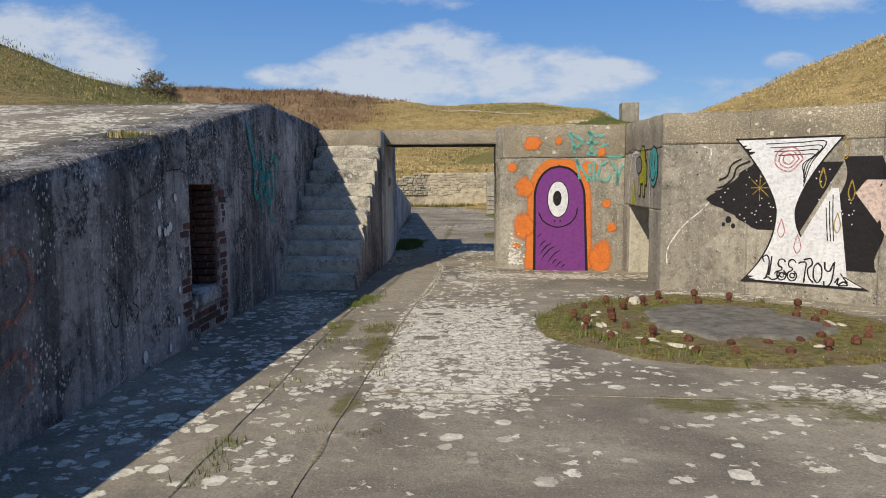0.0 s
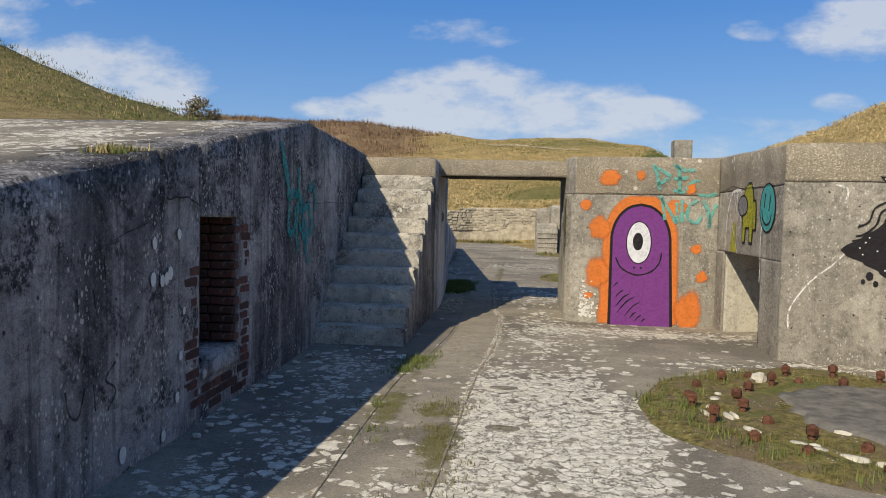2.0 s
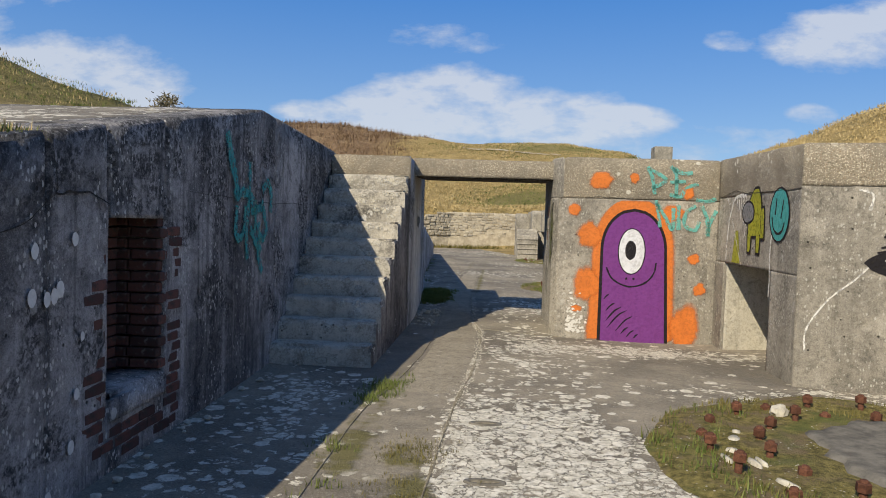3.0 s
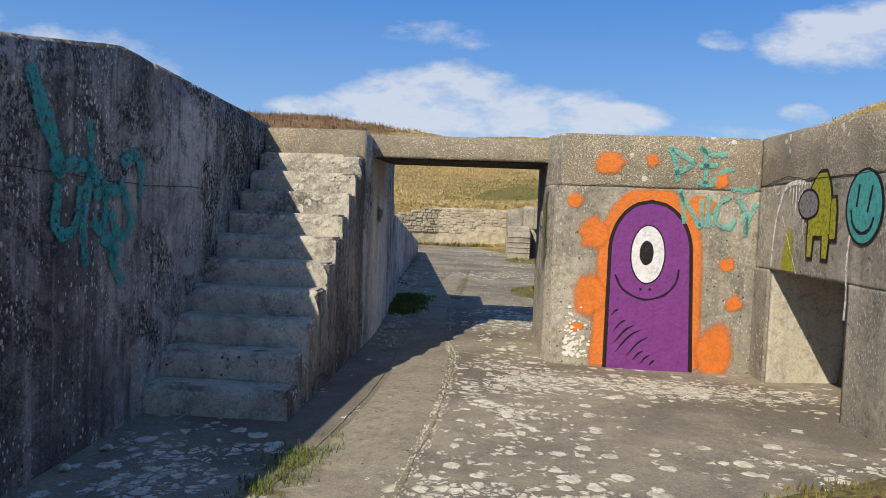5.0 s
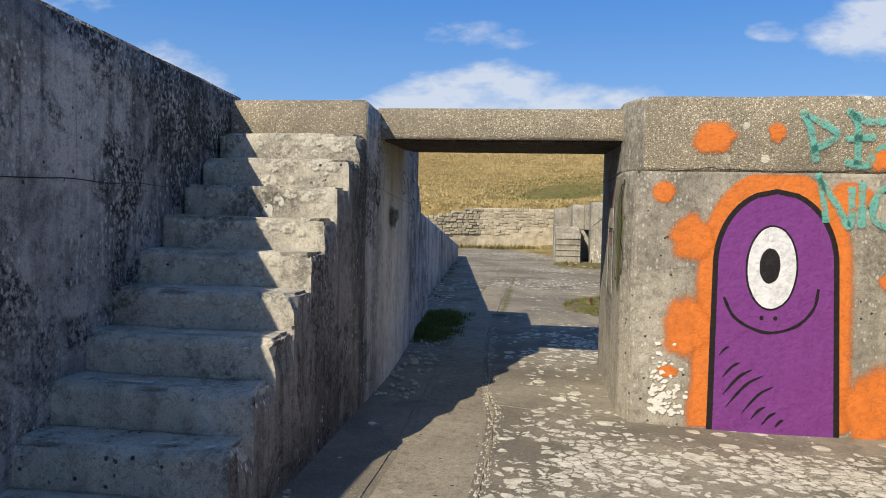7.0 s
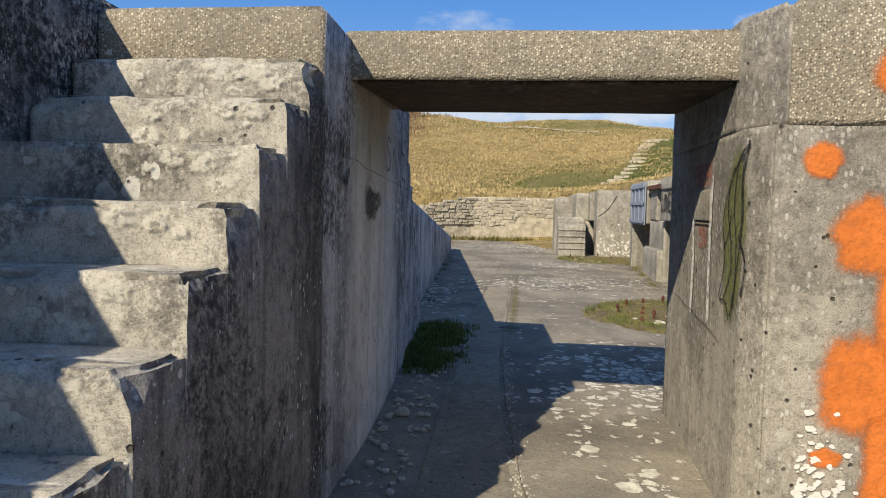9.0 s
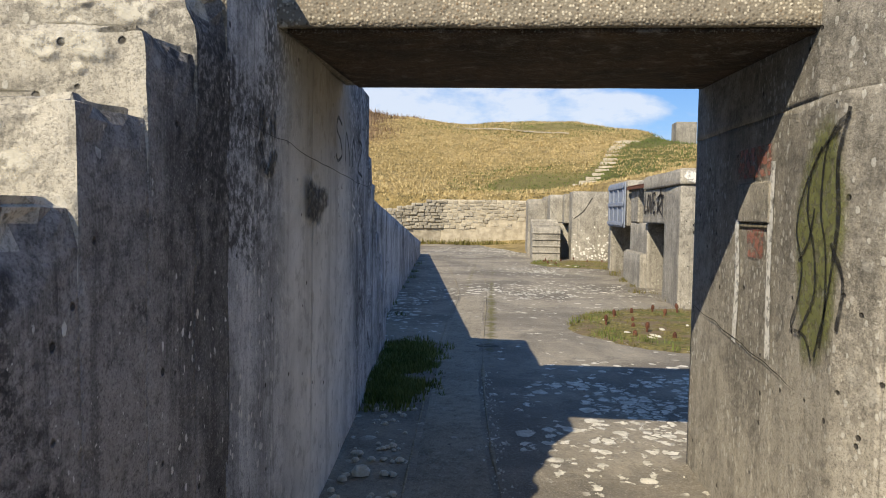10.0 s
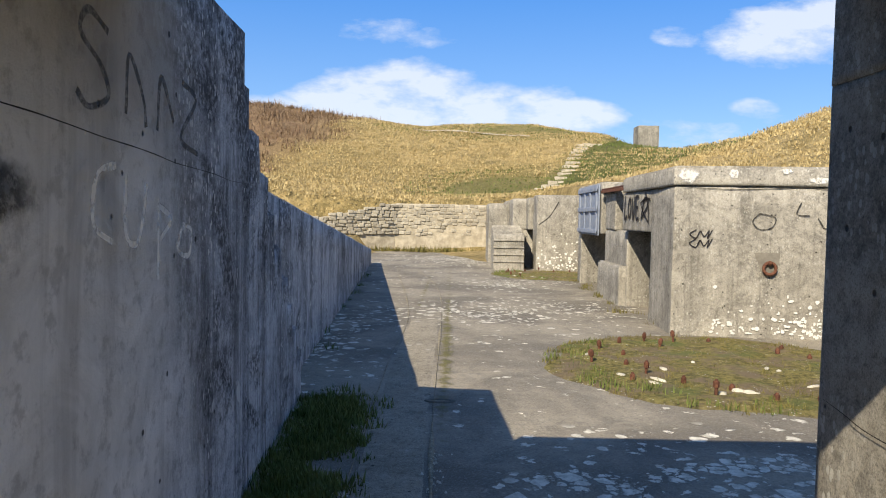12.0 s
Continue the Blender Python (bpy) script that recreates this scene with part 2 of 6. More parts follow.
STEP = concrete("step_concrete", (0.54, 0.502, 0.42), (0.36, 0.335, 0.28), 0.15, 0.6, 0.9, 0.5, 0.3)
BUNKER = concrete("pale_concrete", (0.4, 0.37, 0.308), (0.285, 0.263, 0.218), 0.4, 0.35, 0.3, 0.4, 0.35)
# lintel underside: brown, taken near black to put its shade into the colour
SOFFIT_SHADED = concrete("shaded_soffit_concrete", (0.085, 0.055, 0.032), (0.035, 0.025, 0.016), 0.0, 0.0, 0.0, 0.0, 0.3)


def aggregate():
    k = Nodes("exposed_aggregate")
    peb = k.cells(80)
    sep = k.t.nodes.new("ShaderNodeSeparateColor")
    k.put(sep.inputs[0], peb["Color"])
    tone = k.mix(k.step(sep.outputs[0], 0.1, 0.95), (0.12, 0.1, 0.07), (0.66, 0.59, 0.45))
    tone = k.mix(k.math("MULTIPLY", k.step(sep.outputs[1], 0.75, 0.8), 0.5), tone, (0.3, 0.2, 0.11))
    col = k.mix(k.step(peb["Distance"], 0.3, 0.55), tone, (0.26, 0.225, 0.165))
    col = k.mix(k.step(k.noise(1.1, 7, 0.6, warp=0.5), 0.36, 0.68), k.mix(0.5, col, (0.1, 0.09, 0.075)), col)
    white = spots(k, 14, 0.5, k.step(k.noise(1.5, 4), 0.5, 0.62))
    col = k.mix(k.math("MULTIPLY", white, 0.8), col, (0.58, 0.55, 0.46))
    h = k.math("SUBTRACT", k.noise(9, 7, 0.65), k.math("MULTIPLY", peb["Distance"], 0.6))
    return k.done(col, 0.9, h, 0.007)


AGG = aggregate()


def floor_material(name, with_maps):
    """Trodden concrete under crusts of white lichen, with moss where it holds water."""
    k = Nodes(name)
    cloud = k.noise(0.7, 8, 0.62, warp=0.5)
    grain = k.noise(110, 4, 0.65)
    fine = k.noise(9, 8, 0.62)
    col = k.mix(k.step(cloud, 0.36, 0.64), (0.14, 0.122, 0.095), (0.3, 0.262, 0.198))
    col = k.mix(k.math("MULTIPLY", k.step(k.noise(2.2, 8, 0.7, warp=1.2), 0.52, 0.64), 0.45), col, (0.1, 0.09, 0.075))
    speck = k.noise(48, 5, 0.78)
    col = k.mix(k.math("MULTIPLY", k.step(speck, 0.47, 0.38), 0.5), col, (0.07, 0.06, 0.045))
    col = k.mix(k.math("MULTIPLY", k.step(speck, 0.56, 0.64), 0.4), col, (0.5, 0.45, 0.36))
    col = k.mix(k.math("MULTIPLY", k.step(fine, 0.42, 0.7), 0.35), col, (0.13, 0.12, 0.1))
    col = k.mix(k.math("MULTIPLY", k.step(grain, 0.42, 0.75), 0.3), col, (0.5, 0.47, 0.4))
    crust = k.noise(9.0, 9, 0.68, warp=0.3)
    if with_maps:
        dens = k.attr("lichen")
        moss = k.attr("moss")
    else:
        dens = k.step(k.noise(0.8, 4), 0.3, 0.7)
        moss = k.step(k.noise(0.6, 5), 0.56, 0.75)
    # flakes of crust: cells with wandering edges that close up where the growth is thick
    wander = k.t.nodes.new("ShaderNodeTexNoise")
    k.put(wander.inputs["Vector"], k.co)
    wander.inputs["Scale"].default_value, wander.inputs["Detail"].default_value, wander.inputs["Roughness"].default_value = 9.0, 6.0, 0.65
    bent = k.t.nodes.new("ShaderNodeMix")
    bent.data_type, bent.blend_type, bent.clamp_factor = "RGBA", "ADD", False
    k.put(bent.inputs["Factor"], 0.16)
    k.put(bent.inputs["A"], k.co)
    k.put(bent.inputs["B"], wander.outputs["Color"])
    at = bent.outputs["Result"]
    cell = k.cells(11.0, at=at)
    gap = k.cells(11.0, "DISTANCE_TO_EDGE", at=at)["Distance"]
    csep = k.t.nodes.new("ShaderNodeSeparateColor")
    k.put(csep.inputs[0], cell["Color"])
    grown = k.math("ADD", dens, k.math("MULTIPLY", k.math("SUBTRACT", k.noise(1.5, 6, 0.62, warp=0.4), 0.5), 1.5))
    here = k.step(k.math("SUBTRACT", grown, k.math("MULTIPLY", csep.outputs[0], 0.95)), 0.0, 0.08)
    shut = k.math("SUBTRACT", 0.2, k.math("MULTIPLY", k.math("MINIMUM", grown, 1.0), 0.2))
    rim = k.math("ADD", gap, k.math("MULTIPLY", k.math("SUBTRACT", k.noise(42, 6, 0.7), 0.5), 0.3))
    flakes = k.math("MULTIPLY", here, k.step(k.math("SUBTRACT", rim, shut), 0.0, 0.05))
    flakes = k.math("MULTIPLY", flakes, k.step(crust, 0.36, 0.45))
    rings = spots(k, 6.0, 0.5, k.step(k.math("ADD", dens, k.math("MULTIPLY", k.noise(0.9, 4), 0.8)), 0.48, 0.62))
    white = k.math("MAXIMUM", flakes, k.math("MULTIPLY", rings, 0.95))
    white = k.math("MULTIPLY", white, k.step(k.noise(60, 5, 0.7), 0.3, 0.42))
    col = k.mix(k.math("MULTIPLY", white, 0.92), col, k.mix(k.step(k.noise(14, 6, 0.65), 0.35, 0.65), (0.52, 0.485, 0.39), (0.82, 0.775, 0.66)))
    green = k.step(k.math("ADD", k.math("MULTIPLY", k.noise(6, 7, 0.7), 0.7), k.math("MULTIPLY", moss, 0.5)), 0.52, 0.68)
    green = k.math("MULTIPLY", green, k.step(moss, 0.05, 0.3))
    col = k.mix(k.math("MULTIPLY", green, 0.85), col, k.mix(k.noise(30, 4), (0.07, 0.065, 0.02), (0.2, 0.18, 0.06)))
    h = k.math("ADD", k.math("MULTIPLY", fine, 1.2), k.math("MULTIPLY", grain, 0.35))
    h = k.math("ADD", h, k.math("MULTIPLY", white, 0.5))
    h = k.math("ADD", h, k.math("MULTIPLY", k.math("MULTIPLY", green, k.noise(60, 4)), 1.5))
    return k.done(col, 0.92, h, 0.01)


FLOOR = floor_material("floor_concrete", True)
ROOF = floor_material("roof_concrete", False)


def grass_ground():
    k = Nodes("grass_turf")
    big = k.noise(0.12, 6, 0.6, warp=0.6)
    mid = k.noise(0.8, 8, 0.65)
    tuft = k.noise(5, 8, 0.7)
    col = k.mix(k.step(big, 0.4, 0.62), (0.56, 0.42, 0.19), (0.4, 0.3, 0.125))
    col = k.mix(k.math("MULTIPLY", k.step(mid, 0.45, 0.62), 0.8), col, (0.26, 0.2, 0.08))
    col = k.mix(k.attr("green"), col, k.mix(k.step(mid, 0.35, 0.7), (0.085, 0.105, 0.025), (0.17, 0.17, 0.05)))
    col = k.mix(k.attr("heath"), col, k.mix(k.step(mid, 0.3, 0.7), (0.19, 0.115, 0.065), (0.36, 0.25, 0.14)))
    col = k.mix(k.math("MULTIPLY", k.step(tuft, 0.42, 0.6), 0.6), col, k.mix(0.6, col, (0.07, 0.055, 0.02)))
    h = k.math("ADD", tuft, k.math("MULTIPLY", k.noise(28, 5, 0.7), 0.35))
    return k.done(col, 0.95, h, 0.18)


GRASS = grass_ground()


def plain(name, a, c, scale=20.0, rough=0.9, depth=0.004, metal=0.0, by=""):
    k = Nodes(name)
    n = k.noise(scale, 7, 0.65)
    col = k.mix(k.step(n, 0.3, 0.7), a, c)
    if by:
        r = k.random() if by == "object" else k.island()
        col = k.mix(k.math("MULTIPLY", r, 0.55), col, tuple(x * 0.35 for x in a))
    return k.done(col, rough, n, depth, metal)


def moss_bed():
    k = Nodes("moss_cushion")
    n = k.noise(16, 8, 0.72)
    col = k.mix(k.step(n, 0.32, 0.68), (0.06, 0.053, 0.016), (0.27, 0.225, 0.075))
    col = k.mix(k.step(k.noise(2.2, 6, 0.65), 0.46, 0.62), col, k.mix(n, (0.1, 0.075, 0.04), (0.24, 0.18, 0.11)))
    col = k.mix(k.math("MULTIPLY", k.step(k.noise(1.5, 5), 0.52, 0.66), 0.7), col, (0.1, 0.12, 0.03))
    grit = k.math("MULTIPLY", k.step(k.cells(26)["Distance"], 0.22, 0.14), k.step(k.noise(4, 4), 0.5, 0.6))
    col = k.mix(grit, col, (0.55, 0.52, 0.44))
    return k.done(col, 0.95, n, 0.03)


MOSS = moss_bed()
BLADE_GREEN = plain("green_blades", (0.1, 0.145, 0.03), (0.22, 0.24, 0.07), 3, by="island")
BLADE_DRY = plain("dry_blades", (0.46, 0.35, 0.16), (0.62, 0.49, 0.24), 2, by="island")
BLADE_MOSS = plain("moss_tips", (0.13, 0.12, 0.03), (0.24, 0.2, 0.07), 3, by="island")
HEATH = plain("bramble", (0.19, 0.12, 0.07), (0.34, 0.235, 0.14), 2, by="island")
RUST = plain("rust", (0.085, 0.036, 0.022), (0.2, 0.085, 0.05), 45, 0.85, 0.004, by="object")
RUBBLE = plain("rubble_stone", (0.54, 0.485, 0.38), (0.34, 0.305, 0.23), 7, depth=0.02, by="object")
MORTAR = plain("lime_mortar", (0.5, 0.44, 0.33), (0.3, 0.262, 0.19), 4, depth=0.04)
STONE = plain("chalk_stone", (0.6, 0.56, 0.46), (0.38, 0.35, 0.28), 18, depth=0.01)
SCREED = concrete("buff_screed", (0.31, 0.272, 0.205), (0.25, 0.218, 0.163), 0.0, 0.1, 0.3, 0.15, 0.15, depth=0.006)
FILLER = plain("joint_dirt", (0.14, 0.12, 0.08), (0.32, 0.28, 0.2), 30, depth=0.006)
SCRUB = plain("bare_twigs", (0.16, 0.14, 0.08), (0.26, 0.22, 0.13), 3, by="island")
BARK = plain("bark", (0.09, 0.07, 0.05), (0.17, 0.14, 0.1), 20)


def brick_material():
    k = Nodes("old_brick")
    n = k.noise(26, 7, 0.65)
    col = k.mix(k.random(), (0.07, 0.036, 0.03), (0.155, 0.066, 0.05))
    col = k.mix(k.step(n, 0.45, 0.68), col, (0.06, 0.045, 0.038))
    col = k.mix(k.math("MULTIPLY", k.step(k.noise(9, 5), 0.6, 0.7), 0.5), col, (0.36, 0.33, 0.28))
    return k.done(col, 0.92, n, 0.006)


BRICK = brick_material()


def paint(name, color, cover=0.95, fade=0.0, wear=0.35, other=None):
    """Spray paint: lets the wall through where it has worn, and thins out towards its edge."""
    k = Nodes(name)
    n = k.noise(40, 5, 0.65)
    blot = k.noise(5, 6, 0.6)
    col = k.mix(k.math("MULTIPLY", k.step(blot, 0.35, 0.7), 0.3), color, other or tuple(c * 0.6 for c in color))
    k.done(col, 0.7, k.math("ADD", n, k.math("MULTIPLY", k.noise(14, 7), 2.0)), 0.006)
    a = k.math("SUBTRACT", cover, k.math("MULTIPLY", k.step(k.noise(23, 8, 0.7), 0.47, 0.6), wear))
    if fade:
        e = k.math("ADD", k.attr("edge"), k.math("MULTIPLY", k.math("SUBTRACT", k.noise(60, 4), 0.5), 0.5))
        a = k.math("MULTIPLY", a, k.step(e, 0.0, fade))
    clear = k.t.nodes.new("ShaderNodeBsdfTransparent")
    both = k.t.nodes.new("ShaderNodeMixShader")
    k.put(both.inputs[0], a)
    k.t.links.new(clear.outputs[0], both.inputs[1])
    k.t.links.new(k.bsdf.outputs[0], both.inputs[2])
    k.t.links.new(both.outputs[0], k.out.inputs["Surface"])
    return k.m


ORANGE = paint("orange_spray", (0.68, 0.19, 0.035), 0.95, 0.8, 0.18)
PURPLE = paint("purple_paint", (0.17, 0.04, 0.21), 0.98, 0, 0.12, (0.21, 0.055, 0.26))
BLACK = paint("black_paint", (0.014, 0.012, 0.014), 0.98, 0, 0.1)
FLECK = plain("white_flecks_dry", (0.62, 0.6, 0.55), (0.74, 0.72, 0.66), 30, depth=0.002)
GUNBASE = plain("dark_worn_concrete", (0.085, 0.08, 0.07), (0.2, 0.185, 0.155), 7, depth=0.01)
SMOKE = paint("black_spray", (0.02, 0.02, 0.02), 0.85, 0.7, 0.4)
WHITE = paint("white_paint", (0.74, 0.75, 0.78), 0.95, 0, 0.2)
CHALKY = paint("worn_white_paint", (0.76, 0.74, 0.68), 0.95, 0.7, 0.6)
CRUST = paint("lichen_crust", (0.64, 0.61, 0.52), 0.7, 0.9, 0.6, (0.5, 0.47, 0.38))
TEAL = paint("teal_spray", (0.14, 0.48, 0.42), 0.75, 0.7, 0.5)
SMILE = paint("teal_paint", (0.07, 0.36, 0.34), 0.95, 0, 0.2)
DARKTEAL = paint("faded_teal_spray", (0.035, 0.31, 0.29), 0.85, 0.7, 0.5)
LIME = paint("yellow_green_paint", (0.36, 0.36, 0.03), 0.92, 0.25, 0.35)
GREYP = paint("grey_paint", (0.22, 0.22, 0.22), 0.9, 0, 0.3)
PINK = paint("pink_line", (0.5, 0.12, 0.14), 0.7, 0, 0.5)
PALEPINK = paint("pale_pink_paint", (0.66, 0.52, 0.46), 0.9, 0, 0.3)
STAR = paint("white_flecks", (0.7, 0.7, 0.68), 0.95, 0, 0.1)
GOLD = paint("ochre_line", (0.4, 0.28, 0.06), 0.85, 0, 0.3)
REDP = paint("red_paint", (0.4, 0.16, 0.115), 0.65, 0.6, 0.9)
OLIVE = paint("olive_spray", (0.19, 0.2, 0.07), 0.8, 0.6, 0.5)
BLUE = plain("blue_grey_painted_steel", (0.17, 0.2, 0.27), (0.26, 0.29, 0.34), 14, 0.6, 0.003)

# ---- building helpers ----
def mesh_from(name, verts, faces, material, parent=None):
    me = bpy.data.meshes.new(name)
    me.from_pydata(verts, [], faces)
    me.materials.append(material)
    me.update()
    me.polygons.foreach_set("use_smooth", [True] * len(me.polygons))
    ob = new(name, me)
    if parent:
        ob.parent = parent
    return ob

def stops(length, step, edge):
    n = max(1, round(length / step))
    s = [i / n for i in range(n + 1)]
    e = min(edge / max(length, 1e-6), 0.4 / n)
    return sorted(set([0.0, e] + s + [1.0 - e]))

def hexa(c, step=0.25, rough=0.008, wear=0.02, edge=0.03, split=9.0, chips=1.0):
    """A worn block from its 8 corners: 4 below, 4 above, each going round. Verts and faces."""
    c = [Vector(p) for p in c]
    lens = [max((c[a] - c[b]).length for a, b in e) for e in
            (((0, 1), (3, 2), (4, 5), (7, 6)), ((0, 3), (1, 2), (4, 7), (5, 6)), ((0, 4), (1, 5), (2, 6), (3, 7)))]
    S = [stops(l, step, edge) for l in lens]
    verts, index, faces = [], {}, []
    def vert(i, j, k):
        key = (i, j, k)
        if key not in index:
            u, v, w = S[0][i], S[1][j], S[2][k]
            lo = c[0].lerp(c[1], u).lerp(c[3].lerp(c[2], u), v)
            hi = c[4].lerp(c[5], u).lerp(c[7].lerp(c[6], u), v)
            p = lo.lerp(hi, w)
            ends = [(u in (0.0, 1.0)), (v in (0.0, 1.0)), (w in (0.0, 1.0))]
            if sum(ends) >= 2 and wear and (w == 1.0 or p.z > split):
                n = 0.5 + 0.5 * noise.noise(p * 3.1)
                chip = max(0.0, noise.noise(p * 5.0 + Vector((9, 2, 4))) - 0.1) * 3.0
                for ax, (on, t, l, d) in enumerate(zip(ends, (u, v, w), lens, (c[1] - c[0], c[3] - c[0], c[4] - c[0]))):
                    if on:
                        p = p + d.normalized() * ((1 if t == 0.0 else -1) * wear * (0.3 + 0.9 * n + chip * chips))
            if rough:
                p = p + Vector(noise.noise_vector(p * 2.3)) * rough + Vector(noise.noise_vector(p * 9.0)) * rough * 0.4
            index[key] = len(verts)
            verts.append(p)
        return index[key]
    N = [len(s) - 1 for s in S]
    for k in (0, N[2]):
        for i in range(N[0]):
            for j in range(N[1]):
                q = [vert(i, j, k), vert(i + 1, j, k), vert(i + 1, j + 1, k), vert(i, j + 1, k)]
                faces.append(q if k else q[::-1])
    for j in (0, N[1]):
        for i in range(N[0]):
            for k in range(N[2]):
                q = [vert(i, j, k), vert(i + 1, j, k), vert(i + 1, j, k + 1), vert(i, j, k + 1)]
                faces.append(q if j == 0 else q[::-1])
    for i in (0, N[0]):
        for j in range(N[1]):
            for k in range(N[2]):
                q = [vert(i, j, k), vert(i, j + 1, k), vert(i, j + 1, k + 1), vert(i, j, k + 1)]
                faces.append(q[::-1] if i == 0 else q)
    return verts, faces

def quad_prism(pts, z0, z1):
    """Corners of a block over four plan points; z1 is one top height or four."""
    tops = z1 if isinstance(z1, (list, tuple)) else [z1] * 4
    return [(x, y, z0) for x, y in pts] + [(x, y, z) for (x, y), z in zip(pts, tops)]

def box(x0, x1, y0, y1, z0, z1):
    return quad_prism([(x0, y0), (x1, y0), (x1, y1), (x0, y1)], z0, z1)

def blocks(name, hexas, material, parent=None, flank=None, **kw):
    verts, faces = [], []
    for h in hexas:
        v, f = hexa(h, **kw)
        faces += [[i + len(verts) for i in q] for q in f]
        verts += v
    ob = mesh_from(name, verts, faces, material, parent)
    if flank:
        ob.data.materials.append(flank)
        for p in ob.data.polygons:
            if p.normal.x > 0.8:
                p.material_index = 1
    return ob

def structure(ob, label, category):
    return tagged(ob, label, category, kind="structure")

# ---- ground and hills ----
def smooth(a, b, t):
    t = min(1.0, max(0.0, (t - a) / (b - a)))
    return t * t * (3 - 2 * t)

def bump(x, y, cx, cy, rx, ry, h):
    return h * math.exp(-((x - cx) / rx) ** 2 - ((y - cy) / ry) ** 2)

def table(xs, x):
    if x <= xs[0][0]:
        return xs[0][1]
    for (a, za), (b, zb) in zip(xs, xs[1:]):
        if x <= b:
            return za + (zb - za) * smooth(a, b, x)
    return xs[-1][1]

RIDGE = [(-80, 12.5), (-32, 11.2), (-18.5, 10.7), (-9.7, 9.8), (-2.9, 9.2), (5, 9.4), (10, 8.6), (14, 6.8), (20, 5.6), (60, 5)]

def apron_top(y):
    return 1.52 + 0.182 * (min(y, 9.5) - 3.88)

def low_wall_x(y):
    return -2.07 - 0.069 * (y - 16)

def low_wall_top(y):
    return 1.63 - 0.071 * (y - 18.05)

def height(x, y):
    n = noise.noise((x * 0.13, y * 0.13, 0)) * 0.5 + noise.noise((x * 0.5, y * 0.5, 3)) * 0.14
    yard = -0.2
    # land left of the yard
    if y < 9.3:
        left = max(-0.2, apron_top(y) - 0.35)
    elif y < 16:
        left = 2.25
    else:
        left = max(0.3, min(2.25, low_wall_top(y)) - 0.3)
    edge = -3.2 if y < 16 else min(low_wall_x(y) - 0.75, -3.2)
    z = yard + (left - yard) * smooth(edge + 0.15, edge - 0.15, x)
    # land right of the yard
    right = 2.15 if y > 9 else 2.1
    if 10.6 < y < 14.4:
        rx = 3.2
    elif y > 22.6:
        rx = 3.0
    else:
        rx = 7.2
    z = max(z, yard + (right - yard) * smooth(rx, rx + 0.5, x)) if x > 0 else z
    hills = 0.0
    back = smooth(43.2, 44.4, y) * 2.0
    far = smooth(43.5, 76, y)
    hills = back + far * (table(RIDGE, x) - 2.0)
    z = max(z, hills) if y > 43 else z
    z += smooth(-3.1, -5.0, x) * bump(x, y, -16.5, 18, 8.5, 8, 4.1) + bump(x, y, 26, 47, 15, 14, 6.4) + bump(x, y, 31, 34, 10, 12, 5.4) + smooth(-3.1, -5.0, x) * bump(x, y, -22, 40, 11, 10, 3.2)
    away = smooth(0.0, 4.0, max(-3.5 - x, x - 7.5, y - 44))
    return z + n * away + 0.06 * noise.noise((x * 1.7, y * 1.7, 8)) * smooth(0, 1, max(-3.3 - x, x - 3.5, y - 43.5))

def axis(fine0, fine1, step, reach):
    out, v, s = [], fine0, step
    while v > -reach:
        s *= 1.25
        v -= s
        out.append(v)
    out = out[::-1] + [fine0 + step * i for i in range(int((fine1 - fine0) / step) + 1)]
    v, s = out[-1], step
    while v < reach:
        s *= 1.25
        v += s
        out.append(v)
    return out

xs, ys = axis(-24, 30, 0.4, 1500), axis(-6, 84, 0.4, 1500)
gverts = [(x, y, height(x, y)) for y in ys for x in xs]
nx = len(xs)
gfaces = [(j * nx + i, j * nx + i + 1, (j + 1) * nx + i + 1, (j + 1) * nx + i) for j in range(len(ys) - 1) for i in range(nx - 1)]
ground = structure(mesh_from("ground", gverts, gfaces, GRASS), "dry straw-coloured and green grass on rolling chalk downland", "ground")
for p in ground.data.polygons:
    p.use_smooth = True

# ---- floor ----
def floor_z(x, y):
    z = -0.09 * math.exp(-((x - 1.6) / 1.8) ** 2 - ((y - 12.9) / 1.6) ** 2)
    return z + 0.012 * noise.noise((x * 0.6, y * 0.6, 1)) + 0.004 * noise.noise((x * 4, y * 4, 2))

def floor_sheet(name, x0, x1, y0, y1, step, material):
    nx, ny = int((x1 - x0) / step) + 1, int((y1 - y0) / step) + 1
    v = [(x0 + (x1 - x0) * i / nx, y0 + (y1 - y0) * j / ny, 0) for j in range(ny + 1) for i in range(nx + 1)]
    v = [(x, y, floor_z(x, y)) for x, y, z in v]
    f = [(j * (nx + 1) + i, j * (nx + 1) + i + 1, (j + 1) * (nx + 1) + i + 1, (j + 1) * (nx + 1) + i) for j in range(ny) for i in range(nx)]
    ob = mesh_from(name, v, f, material)
    for p in ob.data.polygons:
        p.use_smooth = True
    return ob

floor = structure(floor_sheet("floor", -4.4, 7.3, -5, 44.6, 0.16, FLOOR), "worn grey concrete floor with white lichen patches", "floor")

# ---- left wall with its sloping roof ----
def lwx(y):
    return -2.52 - 0.028 * y

def lblock(y0, y1, z0, z1=None, depth=0.5, x_in=0.0):
    t = (z1, z1, z1, z1) if z1 is not None else (apron_top(y0), apron_top(y0), apron_top(y1), apron_top(y1))
    return quad_prism([(lwx(y0) - depth, y0), (lwx(y0) - x_in, y0), (lwx(y1) - x_in, y1), (lwx(y1) - depth, y1)], z0, t)

